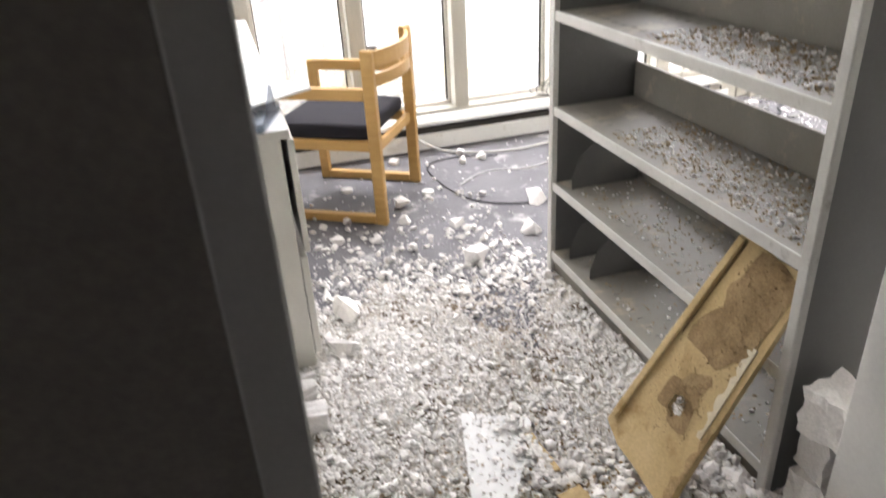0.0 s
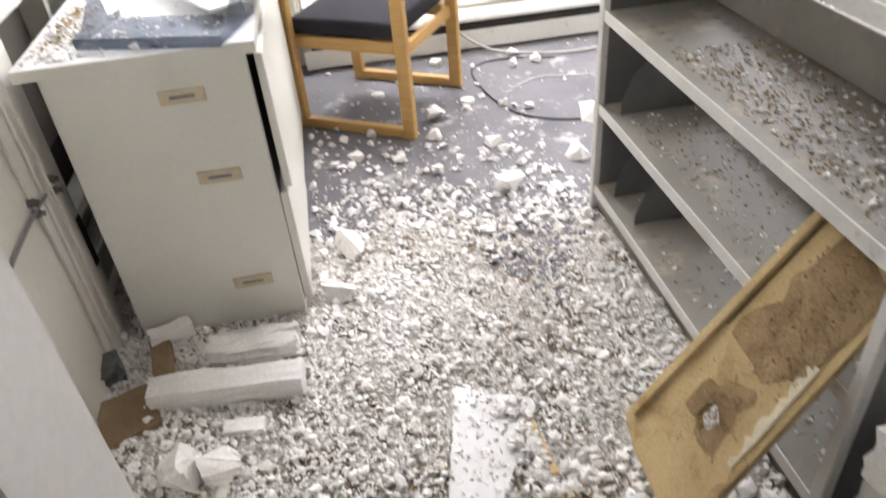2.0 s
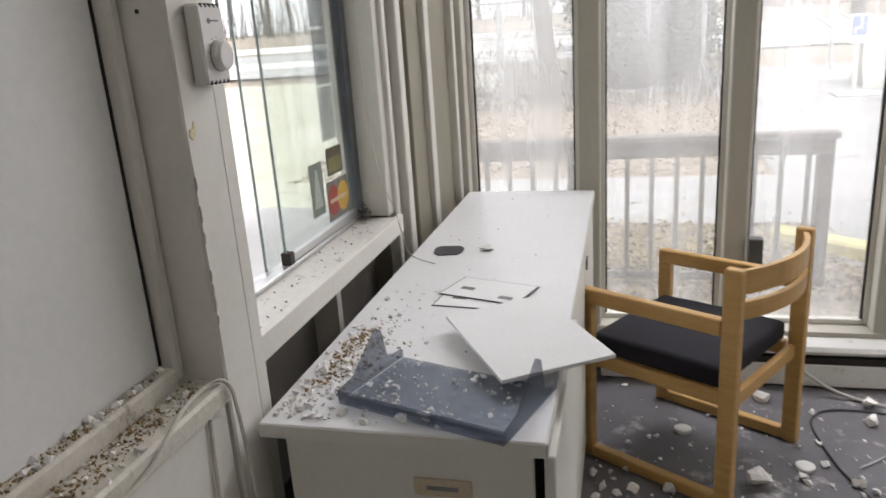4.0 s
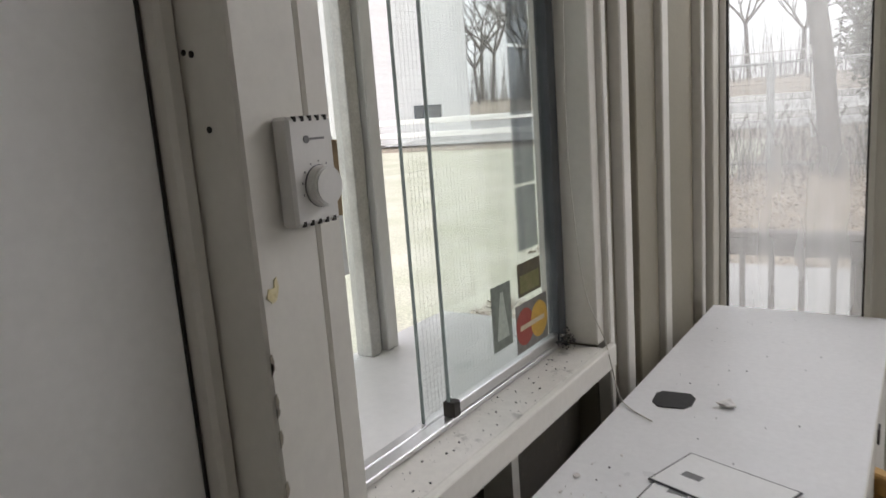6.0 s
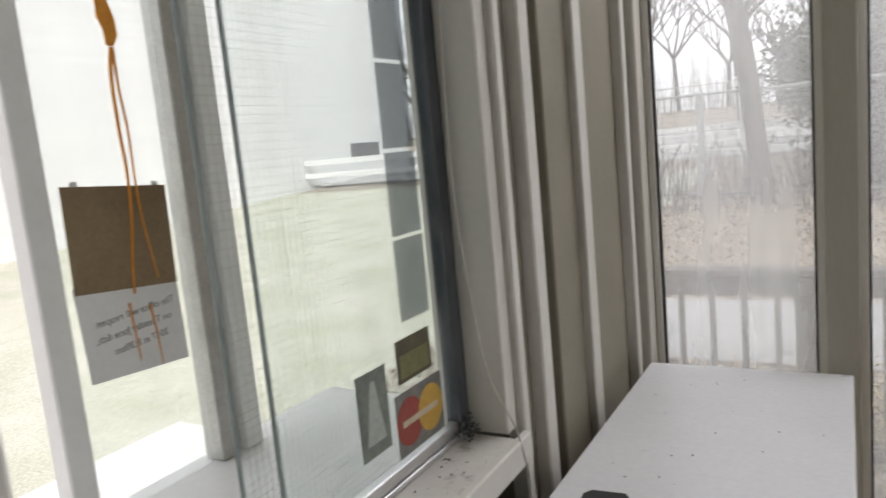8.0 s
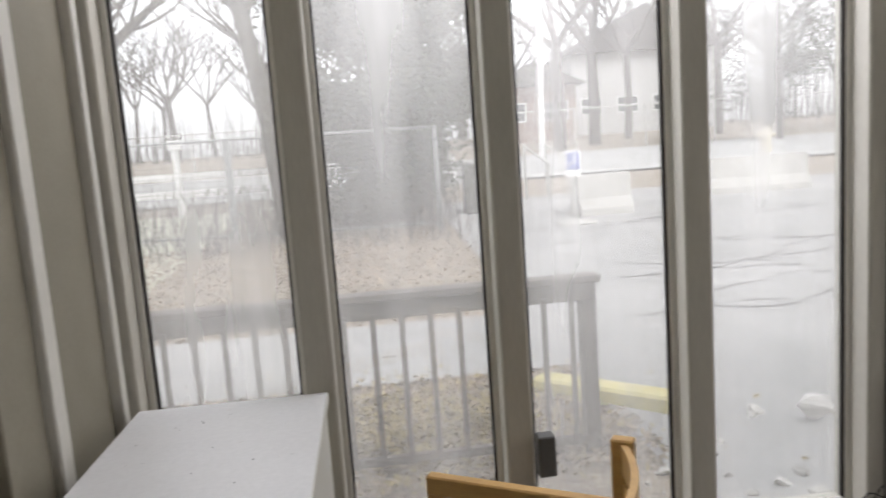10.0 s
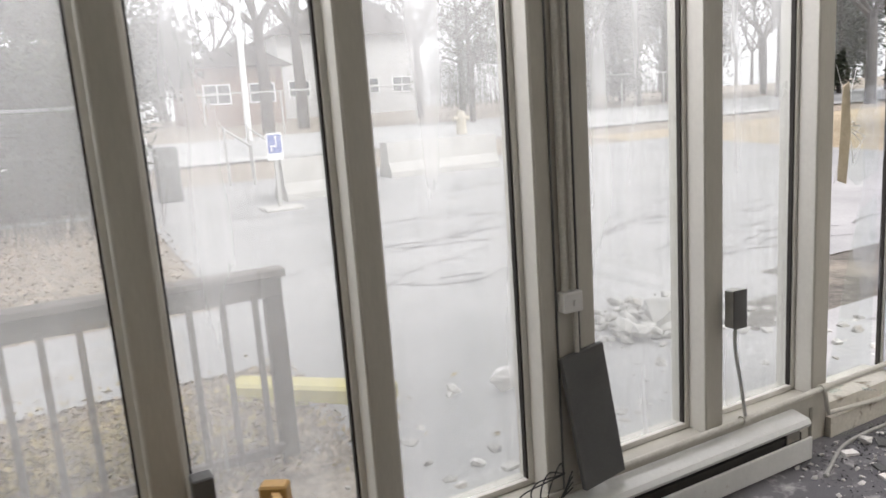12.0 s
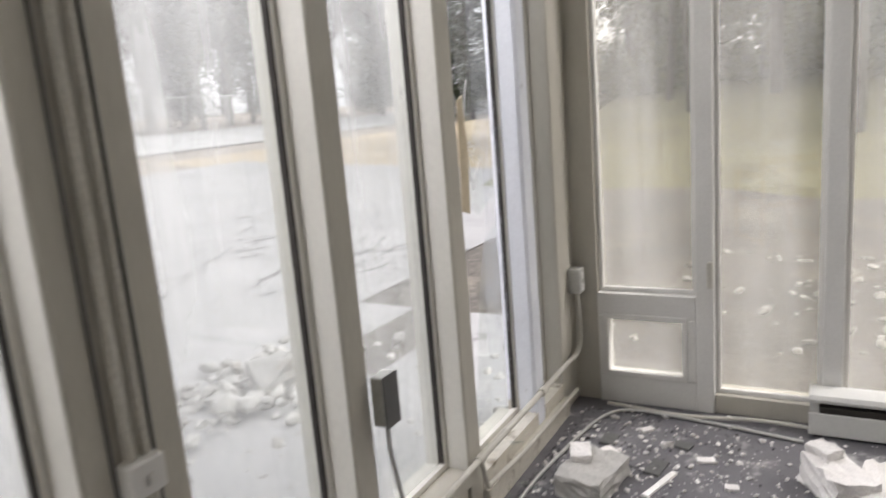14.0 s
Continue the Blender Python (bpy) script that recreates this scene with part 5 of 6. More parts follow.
part("cable", bm, GALV, bx)
pp = thing("heating_pipe", (3.9, 4.40, 0.22), "painted pipe run along the sill with couplings", "pipe")
for pts, r in ((((2.62, 4.395, 0.232), (3.35, 4.395, 0.235), (3.83, 4.395, 0.245), (4.86, 4.40, 0.25)), 0.012), (((3.83, 4.40, 0.245), (3.84, 4.383, 0.13), (4.2, 4.382, 0.10), (4.86, 4.382, 0.095)), 0.010)):
    bm = bmesh.new()
    tube(bm, pts, r, 10)
    part("pipe", bm, PIPE, pp)
for x, z in ((3.33, 0.235), (3.82, 0.245), (4.45, 0.249)):
    bm = bmesh.new()
    tube(bm, [(x - 0.02, 4.396, z), (x + 0.02, 4.396, z)], 0.018, 12)
    part("coupling", bm, PIPE, pp)
ou = thing("outlet_box", (4.93, 4.40, 0.62), "grey double outlet on the corner post with a thick cable", "outlet")
part("box", boxes((4.90, 4.975, 4.36, 4.418, 0.56, 0.68), bev=0.004), GALV, ou)
for z in (0.59, 0.645):
    bm = bmesh.new()
    tube(bm, [(4.937, 4.36, z), (4.937, 4.355, z)], 0.017, 16)
    part("socket", bm, PLASTIC, ou)
bm = bmesh.new()
tube(bm, smooth_path([(4.94, 4.39, 0.56), (4.95, 4.385, 0.42), (4.945, 4.385, 0.31), (4.90, 4.39, 0.262), (4.82, 4.40, 0.25)]), 0.012, 8)
part("cable", bm, PIPE, ou)
bo = solo("door_bolt", boxes((4.966, 4.984, 3.775, 3.80, 0.60, 0.72), bev=0.004), PIPE, "grey steel bolt on the side mullion", "bolt")
solo("black_bracket", boxes((1.262, 1.318, 4.385, 4.44, 0.50, 0.632), bev=0.004), STEEL_DARK, "dark metal box fixed beside the mullion", "electrical box")

# broken pane with shards
def shard(pts, y, label="jagged shard of broken window glass"):
    bm = bmesh.new()
    prism(bm, pts, -0.003, 0.003, Matrix(((1, 0, 0, 0), (0, 0, 1, y), (0, 1, 0, 0), (0, 0, 0, 1))))
    o = solo("glass_shard", bm, GLASS_CLEAR, label, "glass", group="broken pane shards")
    o.visible_shadow = False


shard([(3.899, 2.9), (4.372, 2.9), (4.372, 1.12), (4.22, 1.06), (4.16, 1.10), (4.13, 1.28), (4.15, 1.55), (4.10, 1.68), (4.02, 1.60), (3.95, 1.62), (3.899, 1.50)], 4.53)
shard([(4.372, 1.0), (4.372, 0.16), (4.02, 0.16), (4.11, 0.40), (4.15, 0.62), (4.20, 0.80), (4.25, 0.94)], 4.53)
shard([(3.895, 0.16), (3.895, 0.33), (3.94, 0.27), (3.99, 0.19), (4.01, 0.16)], 4.53)
def plastic_film():
    """Crumpled milky film hanging over the far side of the broken pane."""
    m, n, l = nodes_of("milky_plastic_film")
    tl, tr, gl = n.new("ShaderNodeBsdfTranslucent"), n.new("ShaderNodeBsdfTransparent"), n.new("ShaderNodeBsdfGlossy")
    tl.inputs["Color"].default_value = (0.84, 0.86, 0.93, 1)
    gl.inputs["Roughness"].default_value = 0.2
    geo, nz, mr = n.new("ShaderNodeNewGeometry"), n.new("ShaderNodeTexNoise"), n.new("ShaderNodeMapRange")
    nz.inputs["Scale"].default_value, nz.inputs["Detail"].default_value = 9.0, 4.0
    mr.inputs["From Min"].default_value, mr.inputs["From Max"].default_value = 0.35, 0.65
    mr.inputs["To Min"].default_value, mr.inputs["To Max"].default_value = 0.03, 0.26
    l.new(geo.outputs["Position"], nz.inputs["Vector"])
    l.new(nz.outputs["Fac"], mr.inputs["Value"])
    a, b, o = n.new("ShaderNodeMixShader"), n.new("ShaderNodeMixShader"), n.new("ShaderNodeOutputMaterial")
    l.new(mr.outputs["Result"], a.inputs[0])
    l.new(tr.outputs[0], a.inputs[1])
    l.new(tl.outputs[0], a.inputs[2])
    b.inputs[0].default_value = 0.06
    l.new(a.outputs[0], b.inputs[1])
    l.new(gl.outputs[0], b.inputs[2])
    l.new(b.outputs[0], o.inputs["Surface"])
    nx, nz_ = 14, 70
    V, F = [], []
    for j in range(nz_ + 1):
        z = 0.55 + 0.95 * j / nz_
        left = 4.26 - 0.12 * max(0.0, 1 - abs(z - 0.85) / 0.35) - 0.10 * max(0.0, 1 - abs(z - 1.35) / 0.25) + 0.02 * noise.noise((z * 9, 0, 0))
        for i in range(nx + 1):
            x = left + (4.37 - left) * i / nx
            V.append((x, 4.50 + 0.02 * noise.noise((x * 16, z * 4, 3.0)) + 0.006 * noise.noise((x * 50, z * 22, 8.0)), z))
    for j in range(nz_):
        for i in range(nx):
            k = j * (nx + 1) + i
            F.append((k, k + 1, k + nx + 2, k + nx + 1))
    o2 = solo("plastic_film", (V, F), m, "crumpled milky plastic film over the broken pane", "film", smooth=True)
    o2.visible_shadow = False


plastic_film()
tp = thing("cracked_tape", (4.12, 4.525, 1.3), "torn brown card taped over the crack", "tape")
bm = bmesh.new()
prism(bm, [(4.06, 1.10), (4.12, 1.08), (4.14, 1.3), (4.12, 1.52), (4.08, 1.50), (4.07, 1.3)], 4.515, 4.519, Matrix(((1, 0, 0, 0), (0, 0, 1, 0), (0, 1, 0, 0), (0, 0, 0, 1))))
part("card", bm, TAN, tp)
for k in range(9):
    a, b2 = random.Random(k + 60).uniform(-2.4, 2.4), random.Random(k + 90).uniform(0.08, 0.3)
    bm = bmesh.new()
    tube(bm, [(4.12, 4.523, 1.33), (4.12 + 0.5 * b2 * math.cos(a), 4.523, 1.33 + b2 * math.sin(a) + 0.02), (max(3.9, min(4.18, 4.12 + b2 * math.cos(a))), 4.523, 1.33 + 1.7 * b2 * math.sin(a))], 0.0016, 5)
    part("crack_line", bm, PAPER, tp)
for k in range(14):
    r = random.Random(k + 300)
    x, y = r.uniform(3.9, 4.28), r.uniform(4.30, 4.5)
    bm = bmesh.new()
    prism(bm, [(0, 0), (r.uniform(0.03, 0.09), r.uniform(-0.02, 0.02)), (r.uniform(0.01, 0.05), r.uniform(0.03, 0.08))], 0, 0.004)
    o = solo("glass_shard", bm, GLASS_CLEAR, "small shard of glass lying by the sill", "glass", group="fallen shards")
    o.matrix_world = pose(x, y, 0.152 if y > 4.43 else 0.002, 0, 0, r.uniform(0, 360))

# floor things
slab(4.20, 4.11, 0.0, 0.275, 0.19, 0.085, -9, 61, material=CONCRETE, label="broken grey concrete block on the carpet", name="concrete_block", cat="block")
slab(4.25, 4.17, 0.086, 0.12, 0.08, 0.03, 20, 62, label="broken plaster piece on the concrete block")
slab(4.42, 3.28, 0.0, 0.24, 0.16, 0.11, 30, 63, rx=6, label="crumpled white plaster sheet by the heater")
slab(4.45, 3.16, 0.0, 0.30, 0.10, 0.07, -10, 64, label="crumpled white plaster sheet by the heater")
slab(4.50, 3.32, 0.09, 0.10, 0.08, 0.06, 50, 65, label="crumpled white plaster sheet by the heater")
slab(3.66, 3.78, 0.0, 0.17, 0.11, 0.018, 25, 66, material=STEEL_DARK, label="dark flat slate piece on the carpet", name="slate_piece", cat="stone")
rs = random.Random(31)
for x, y, sz in ((3.84, 3.92, 0.10), (4.40, 3.91, 0.12), (4.10, 3.88, 0.07), (3.99, 4.24, 0.08), (4.58, 4.15, 0.10), (4.26, 4.24, 0.07), (3.78, 4.12, 0.06), (4.62, 3.85, 0.08), (3.50, 3.72, 0.06)):
    slab(x, y, 0.0, sz, sz * rs.uniform(0.5, 0.8), 0.01, rs.uniform(0, 180), rs.randint(0, 999), rx=rs.uniform(-5, 5), material=STEEL_DARK, label="dark flat slate piece on the carpet", name="slate_piece", cat="stone")
for x, y, sz in ((4.44, 4.14, 0.13), (3.80, 4.26, 0.06), (3.72, 4.06, 0.05), (4.12, 3.70, 0.06), (4.52, 3.74, 0.07), (3.46, 3.96, 0.045), (4.72, 4.02, 0.06), (4.34, 3.62, 0.05)):
    slab(x, y, 0.0, sz, sz * rs.uniform(0.5, 0.8), 0.012, rs.uniform(0, 180), rs.randint(0, 999), rx=rs.uniform(-6, 6), label="flat broken piece of white plaster board")
slab(4.28, 3.87, 0.0, 0.22, 0.025, 0.01, -18, 67, label="thin white splinter on the carpet", name="white_splinter", cat="wood")
for pts, r, mt in ((((1.90, 4.06, 0.006), (1.72, 4.12, 0.006), (1.55, 4.12, 0.006), (1.465, 4.03, 0.006), (1.465, 3.85, 0.006), (1.50, 3.65, 0.006), (1.60, 3.46, 0.006), (1.85, 3.36, 0.006), (2.2, 3.42, 0.006)), 0.004, CABLE),
                   (((1.55, 3.72, 0.006), (1.75, 3.85, 0.006), (2.0, 3.80, 0.006), (2.3, 3.9, 0.006), (2.6, 3.7, 0.006)), 0.003, GALV),
                   (((1.42, 4.29, 0.20), (1.48, 4.27, 0.10), (1.66, 4.22, 0.012), (2.0, 4.10, 0.008), (2.5, 4.16, 0.008), (3.2, 4.12, 0.008)), 0.008, GALV),
                   (((3.55, 4.20, 0.008), (3.9, 4.32, 0.008), (4.4, 4.30, 0.01), (4.85, 4.2, 0.01), (4.88, 3.9, 0.01), (4.80, 3.4, 0.01)), 0.008, GALV),
                   (((4.92, 4.25, 0.02), (4.90, 3.9, 0.012), (4.93, 3.6, 0.02), (4.90, 3.38, 0.03)), 0.009, PIPE),
                   (((3.985, 4.157, 0.008), (3.86, 4.10, 0.008), (3.80, 4.00, 0.008), (3.717, 3.968, 0.008), (3.55, 3.96, 0.008), (3.391, 3.886, 0.008), (3.25, 3.78, 0.008)), 0.006, CABLE)):
    bm = bmesh.new()
    tube(bm, smooth_path(pts), r, 8)
    solo("floor_cable", bm, mt, "cable lying loosely across the carpet", "cable", group="cables on the floor")
for x, y in ((0.982, 3.90), (1.374, 3.70)):
    bm = bmesh.new()
    tube(bm, [(x, y, 0.001), (x, y, 0.014)], 0.032, 20)
    tube(bm, [(x, y, 0.014), (x, y, 0.016)], 0.026, 20)
    solo("plastic_disc", bm, PLASTIC, "round white plastic disc on the carpet", "disc", group="plastic discs")
for z0, z1 in ((0.0, 0.05), (0.12, 0.16), (0.29, 0.325)):
    part("recess_rail", boxes((-0.079, -0.012, 2.516, 3.019, z0, z1), bev=0.003), CREAM, west, "cream rail across the recess")
part("dark_hole", boxes((0.0585, 0.0605, 2.46, 2.49, 0.25, 0.41)), DARK_GAP, west, "dark hole broken into the casing")
part("recess_gap", boxes((-0.0795, -0.074, 2.516, 3.018, 0.052, 0.118), (-0.0795, -0.074, 2.516, 3.018, 0.33, 0.46)), DARK_GAP, west, "dark gap behind the rails")
pipes = thing("wall_pipes", (0.09, 2.16, 0.55), "thin pipes with small round valves on the wall", "pipe")
bm = bmesh.new()
tube(bm, smooth_path([(0.066, 1.30, 0.50), (0.066, 2.10, 0.553), (0.068, 2.25, 0.56), (0.072, 2.333, 0.562)], 4), 0.005, 8)
part("pipe", bm, INK, pipes, "dark thin pipe")
bm = bmesh.new()
tube(bm, smooth_path([(0.066, 2.27, 0.92), (0.066, 2.255, 0.7), (0.068, 2.265, 0.55), (0.066, 2.28, 0.3), (0.066, 2.27, 0.03)], 5), 0.004, 6)
part("wire", bm, PIPE, pipes)
for y, z, xf in ((2.26, 0.584, 0.06), (2.263, 0.552, 0.06), (2.385, 0.575, 0.068), (2.38, 0.545, 0.068)):
    bm = bmesh.new()
    tube(bm, [(xf, y, z), (xf + 0.014, y, z)], 0.011, 14)
    tube(bm, [(xf + 0.014, y, z), (xf + 0.024, y, z)], 0.007, 12)
    part("valve", bm, STEEL_DARK, pipes)

# ---- outdoors ----
rl = thing("railing", (0.4, 5.92, -0.15), "weathered grey timber railing with thin balusters", "railing")
part("top_rail", boxes((-1.0, 1.97, 5.88, 5.99, 0.805, 0.845), bev=0.006), DECK, rl)
part("side_board", boxes((-1.0, 1.95, 5.905, 5.94, 0.71, 0.804), bev=0.004), DECK, rl)
part("bottom_rail", boxes((-1.0, 1.88, 5.905, 5.94, -0.08, -0.03), bev=0.004), DECK, rl)
for x in (1.875, 0.40, -1.0):
    part("post", boxes((x, x + 0.085, 5.941, 6.02, -0.18, 0.804), bev=0.005), DECK, rl)
x = 1.811
while x > -0.95:
    part("baluster", boxes((x - 0.015, x + 0.015, 5.892, 5.904, -0.08, 0.74), bev=0.002), DECK, rl)
    x -= 0.1483
solo("kerb_stop", boxes((-0.53, 0.53, -0.09, 0.09, 0, 0.13), bev=0.02), KERBYELLOW, "worn yellow concrete parking kerb", "kerb").matrix_world = pose(2.25, 6.64, gz(2.25, 6.64) - 0.01, 0, 0, -43)

litter_bits = thing("dead_leaves", (1, 7, -0.1), "dry brown leaves scattered over the ground", "leaves", kind="stuff")


def leaves(n, where, s0, s1, seed):
    r = random.Random(seed)
    V, F = [], []
    for _ in range(n):
        p = Vector(where(r))
        s = r.uniform(s0, s1)
        e = Euler((r.uniform(-0.9, 0.9), r.uniform(-0.9, 0.9), r.uniform(0, 6.3))).to_matrix()
        k = len(V)
        for q in ((-s, 0, 0), (0, -s * 0.5, s * 0.15), (s, 0, 0), (0, s * 0.5, s * 0.15)):
            V.append(tuple(p + e @ Vector(q)))
        F.append((k, k + 1, k + 2, k + 3))
    return V, F


def on_ground(x, y, h=0.03):
    return x, y, gz(x, y) + h


part("leaf_scatter", leaves(7000, lambda r: on_ground(r.uniform(-2.5, 2.3), r.uniform(5.7, 7.3)), 0.014, 0.034, 5), DRYLEAF, litter_bits)
part("leaf_scatter", leaves(9000, lambda r: on_ground(min(r.uniform(-3, 2.3), r.gauss(1.2, 1.2)), r.uniform(8.8, 14)), 0.018, 0.04, 6), DRYLEAF, litter_bits)
part("dry_grass", leaves(3500, lambda r: on_ground(r.gauss(0.9, 0.6), r.gauss(6.5, 0.4), 0.035), 0.012, 0.035, 7), mat("dry_grass", (0.33, 0.27, 0.14), (0.45, 0.38, 0.22), 0.9, tone=0.4), litter_bits)
out_rubble = thing("outdoor_rubble", (3.5, 5.6, -0.15), "white plaster rubble thrown out on the ground", "rubble", kind="stuff")
part("lumps", crumbs(500, lambda r: (r.uniform(2.0, 6.0), 4.75 + abs(r.gauss(0, 0.8)), -0.15), 0.02, 0.11, 52, fine=False, power=3.5), DEBRIS, out_rubble)
part("lumps", crumbs(420, lambda r: (r.gauss(4.85, 0.27), r.gauss(6.45, 0.22), -0.14 + abs(r.gauss(0, 0.05))), 0.03, 0.15, 53, fine=False, power=2.6), DEBRIS, out_rubble)
part("lumps", crumbs(900, lambda r: (6.2 + 3 * r.random(), r.uniform(-3, 4.5), -0.15), 0.02, 0.11, 54, fine=False, power=3), DEBRIS, out_rubble)
chunk(4.74, 6.22, 0.0, 0.42, 72, "large white plaster lump in the rubble outside", flat=0.7, material=DEBRIS)
chunk(3.2, 5.95, -0.05, 0.24, 71, "pale boulder lying on the ground outside", flat=0.8)
bare = solo("pavement_east", sheet(2.2, 6.6, 4.66, 6.9, 0.7, 0.02), ASPHALT, "dusty pale ground strip outside the windows", "pavement", "structure")
solo("yard", sheet(5.2, 40, -40, 6.9, 2.0, 0.01), mat("dusty_yard", (0.075, 0.07, 0.062), (0.145, 0.13, 0.11), 0.95, 0.6, 14, 0.5, depth=0.03, grain=0.45, dirt=(0.24, 0.215, 0.175), dirt_at=0.58, dirt_scale=0.5), "dusty grey yard beside the office", "ground", "structure")
def bank_sheet():
    rb2 = random.Random(5)
    v, f = [], []
    for i in range(9):
        for j in range(33):
            x, y = 12.5 + i * 3.0 + (rb2.uniform(-1.1, 1.1) if i == 0 else 0), -55 + j * 2.0
            v.append((x, y, -0.15 + min(i * 0.42, 2.2) + (-0.06 if i == 0 else rb2.uniform(-0.08, 0.08))))
    for i in range(8):
        for j in range(32):
            k = i * 33 + j
            f.append((k, k + 33, k + 34, k + 1))
    return v, f


GRASSBANK = mat("tan_grass", (0.125, 0.12, 0.06), (0.20, 0.185, 0.105), 0.95, 0.4, 9, 0.6, depth=0.03, grain=0.4, dirt=(0.13, 0.12, 0.06), dirt_at=0.55, dirt_scale=0.5)
solo("bank", bank_sheet(), GRASSBANK, "olive tan winter grass bank beyond the yard", "ground", "structure")


def sign_post():
    x, y = 4.115, 13.6
    z = gz(x, y)
    t = thing("parking_sign", (x, y, z), "white and blue accessible parking sign on a post", "sign")
    part("post", boxes((x - 0.03, x + 0.03, y, y + 0.04, z, z + 1.15)), GALV, t)
    part("plate", boxes((x - 0.125, x + 0.125, y - 0.012, y - 0.002, z + 0.77, z + 1.19), bev=0.003), PAPER, t)
    part("panel", boxes((x - 0.105, x + 0.105, y - 0.015, y - 0.0125, z + 0.88, z + 1.16)), mat("sign_blue", (0.10, 0.14, 0.38), (0.14, 0.18, 0.42), 0.5), t)
    bm = bmesh.new()
    tube(bm, [(x + 0.02, y - 0.019, z + 1.12), (x + 0.02, y - 0.0155, z + 1.12)], 0.02, 14)
    part("symbol_dot", bm, PAPER, t)
    part("symbol", boxes((x + 0.01, x + 0.03, y - 0.019, y - 0.0155, z + 1.0, z + 1.095), (x - 0.06, x + 0.03, y - 0.019, y - 0.0155, z + 0.98, z + 0.998), (x - 0.07, x - 0.05, y - 0.019, y - 0.0155, z + 0.92, z + 0.99)), PAPER, t)
    part("base", boxes((x - 0.3, x + 0.3, y - 0.25, y + 0.25, z, z + 0.06), bev=0.02), CONCRETE, t)


sign_post()


def fence_panel(x0, x1, y0, y1):
    a, b = Vector((x0, y0, gz(x0, y0))), Vector((x1, y1, gz(x1, y1)))
    t = thing("fence_panel", tuple(a), "galvanised temporary mesh fence panel", "fence", "temporary fence panels")
    up = Vector((0, 0, 1.72))
    for p in (a, b):
        bm = bmesh.new()
        tube(bm, [p, p + up], 0.04, 8)
        part("fence_post", bm, FENCE, t)
    for h in (0.1, 1.70):
        bm = bmesh.new()
        tube(bm, [a + Vector((0, 0, h)), b + Vector((0, 0, h))], 0.024, 6)
        part("fence_rail", bm, FENCE, t)
    bm = bmesh.new()
    for k in range(18):
        h = Vector((0, 0, 0.15 + k * 0.088))
        tube(bm, [a + h, b + h], 0.0045, 4, cap=False)
    n = 34
    for k in range(1, n):
        p = a.lerp(b, k / n)
        tube(bm, [p + Vector((0, 0, 0.1)), p + up], 0.003, 4, cap=False)
    tagged(part("mesh_wires", bm, FENCE, t), kind="stuff")


fence_panel(-1.4, 2.0, 14.6, 14.3)
fence_panel(-4.9, -1.45, 15.2, 14.62)


def hydrant():
    x, y = 13.54, 24.2
    z = gz(x, y)
    t = thing("fire_hydrant", (x, y, z), "pale yellow fire hydrant at the roadside", "hydrant")
    m2 = mat("hydrant_paint", (0.46, 0.41, 0.31), (0.54, 0.50, 0.41), 0.6)
    bm = bmesh.new()
    tube(bm, [(x, y, z), (x, y, z + 0.65), (x, y, z + 0.72), (x, y, z + 0.84)], 0.19, 14, 0.10)
    part("barrel", bm, m2, t)
    for dx in (-1, 1):
        bm = bmesh.new()
        tube(bm, [(x + dx * 0.15, y, z + 0.55), (x + dx * 0.30, y, z + 0.55)], 0.08, 10)
        part("nozzle", bm, m2, t)


hydrant()


def barrier(x, y, L, rz):
    t = thing("concrete_barrier", label="pale concrete barrier block at the lot edge", category="barrier", group="barrier blocks", m=pose(x, y, gz(x, y), 0, 0, rz))
    bm = bmesh.new()
    prism(bm, [(-0.3, 0), (0.3, 0), (0.3, 0.12), (0.2, 0.3), (0.17, 0.7), (-0.17, 0.7), (-0.2, 0.3), (-0.3, 0.12)], -L / 2, L / 2, Matrix(((0, 0, 1, 0), (1, 0, 0, 0), (0, 1, 0, 0), (0, 0, 0, 1))))
    part("block", bm, CONCRETE, t)


barrier(4.85, 14.5, 0.95, 4)
barrier(8.15, 15.8, 2.5, -1)
for x, y, top in ((4.10, 17.0, 1.05), (4.80, 18.0, 1.0)):
    z = gz(x, y)
    bm = bmesh.new()
    tube(bm, smooth_path([(x, y, z), (x, y, z + top), (x + 0.04, y + 0.05, z + top + 0.04), (x + 0.40, y - 0.25, z + top - 0.28), (x + 0.42, y - 0.28, z + top - 0.34), (x + 0.42, y - 0.28, z - 0.02)], 5), 0.025, 8)
    solo("handrail", bm, GALV, "bent steel handrail by the lot steps", "handrail", group="steps handrails")


def roadside_fence():
    t = thing("chain_fence", (8, 32, gz(8, 32)), "grey chain-link fence along the far side of the road", "fence")
    z0 = gz(8, 32)
    bm = bmesh.new()
    tube(bm, [(-12, 31.6, z0 + 1.72), (32, 32.6, z0 + 1.78)], 0.03, 6)
    part("fence_rail", bm, GALV, t)
    for k in range(15):
        x = -12 + k * 3.1
        bm = bmesh.new()
        tube(bm, [(x, 31.6 + (x + 12) / 44, z0 - 0.2), (x, 31.6 + (x + 12) / 44, z0 + 1.78)], 0.04, 6)
        part("fence_post", bm, GALV, t)
    bm = bmesh.new()
    for k in range(24):
        tube(bm, [(-12, 31.62, z0 + 0.05 + k * 0.07), (32, 32.62, z0 + 0.08 + k * 0.07)], 0.004, 3, cap=False)
    tagged(part("mesh_wire", bm, GALV, t), kind="stuff")


roadside_fence()


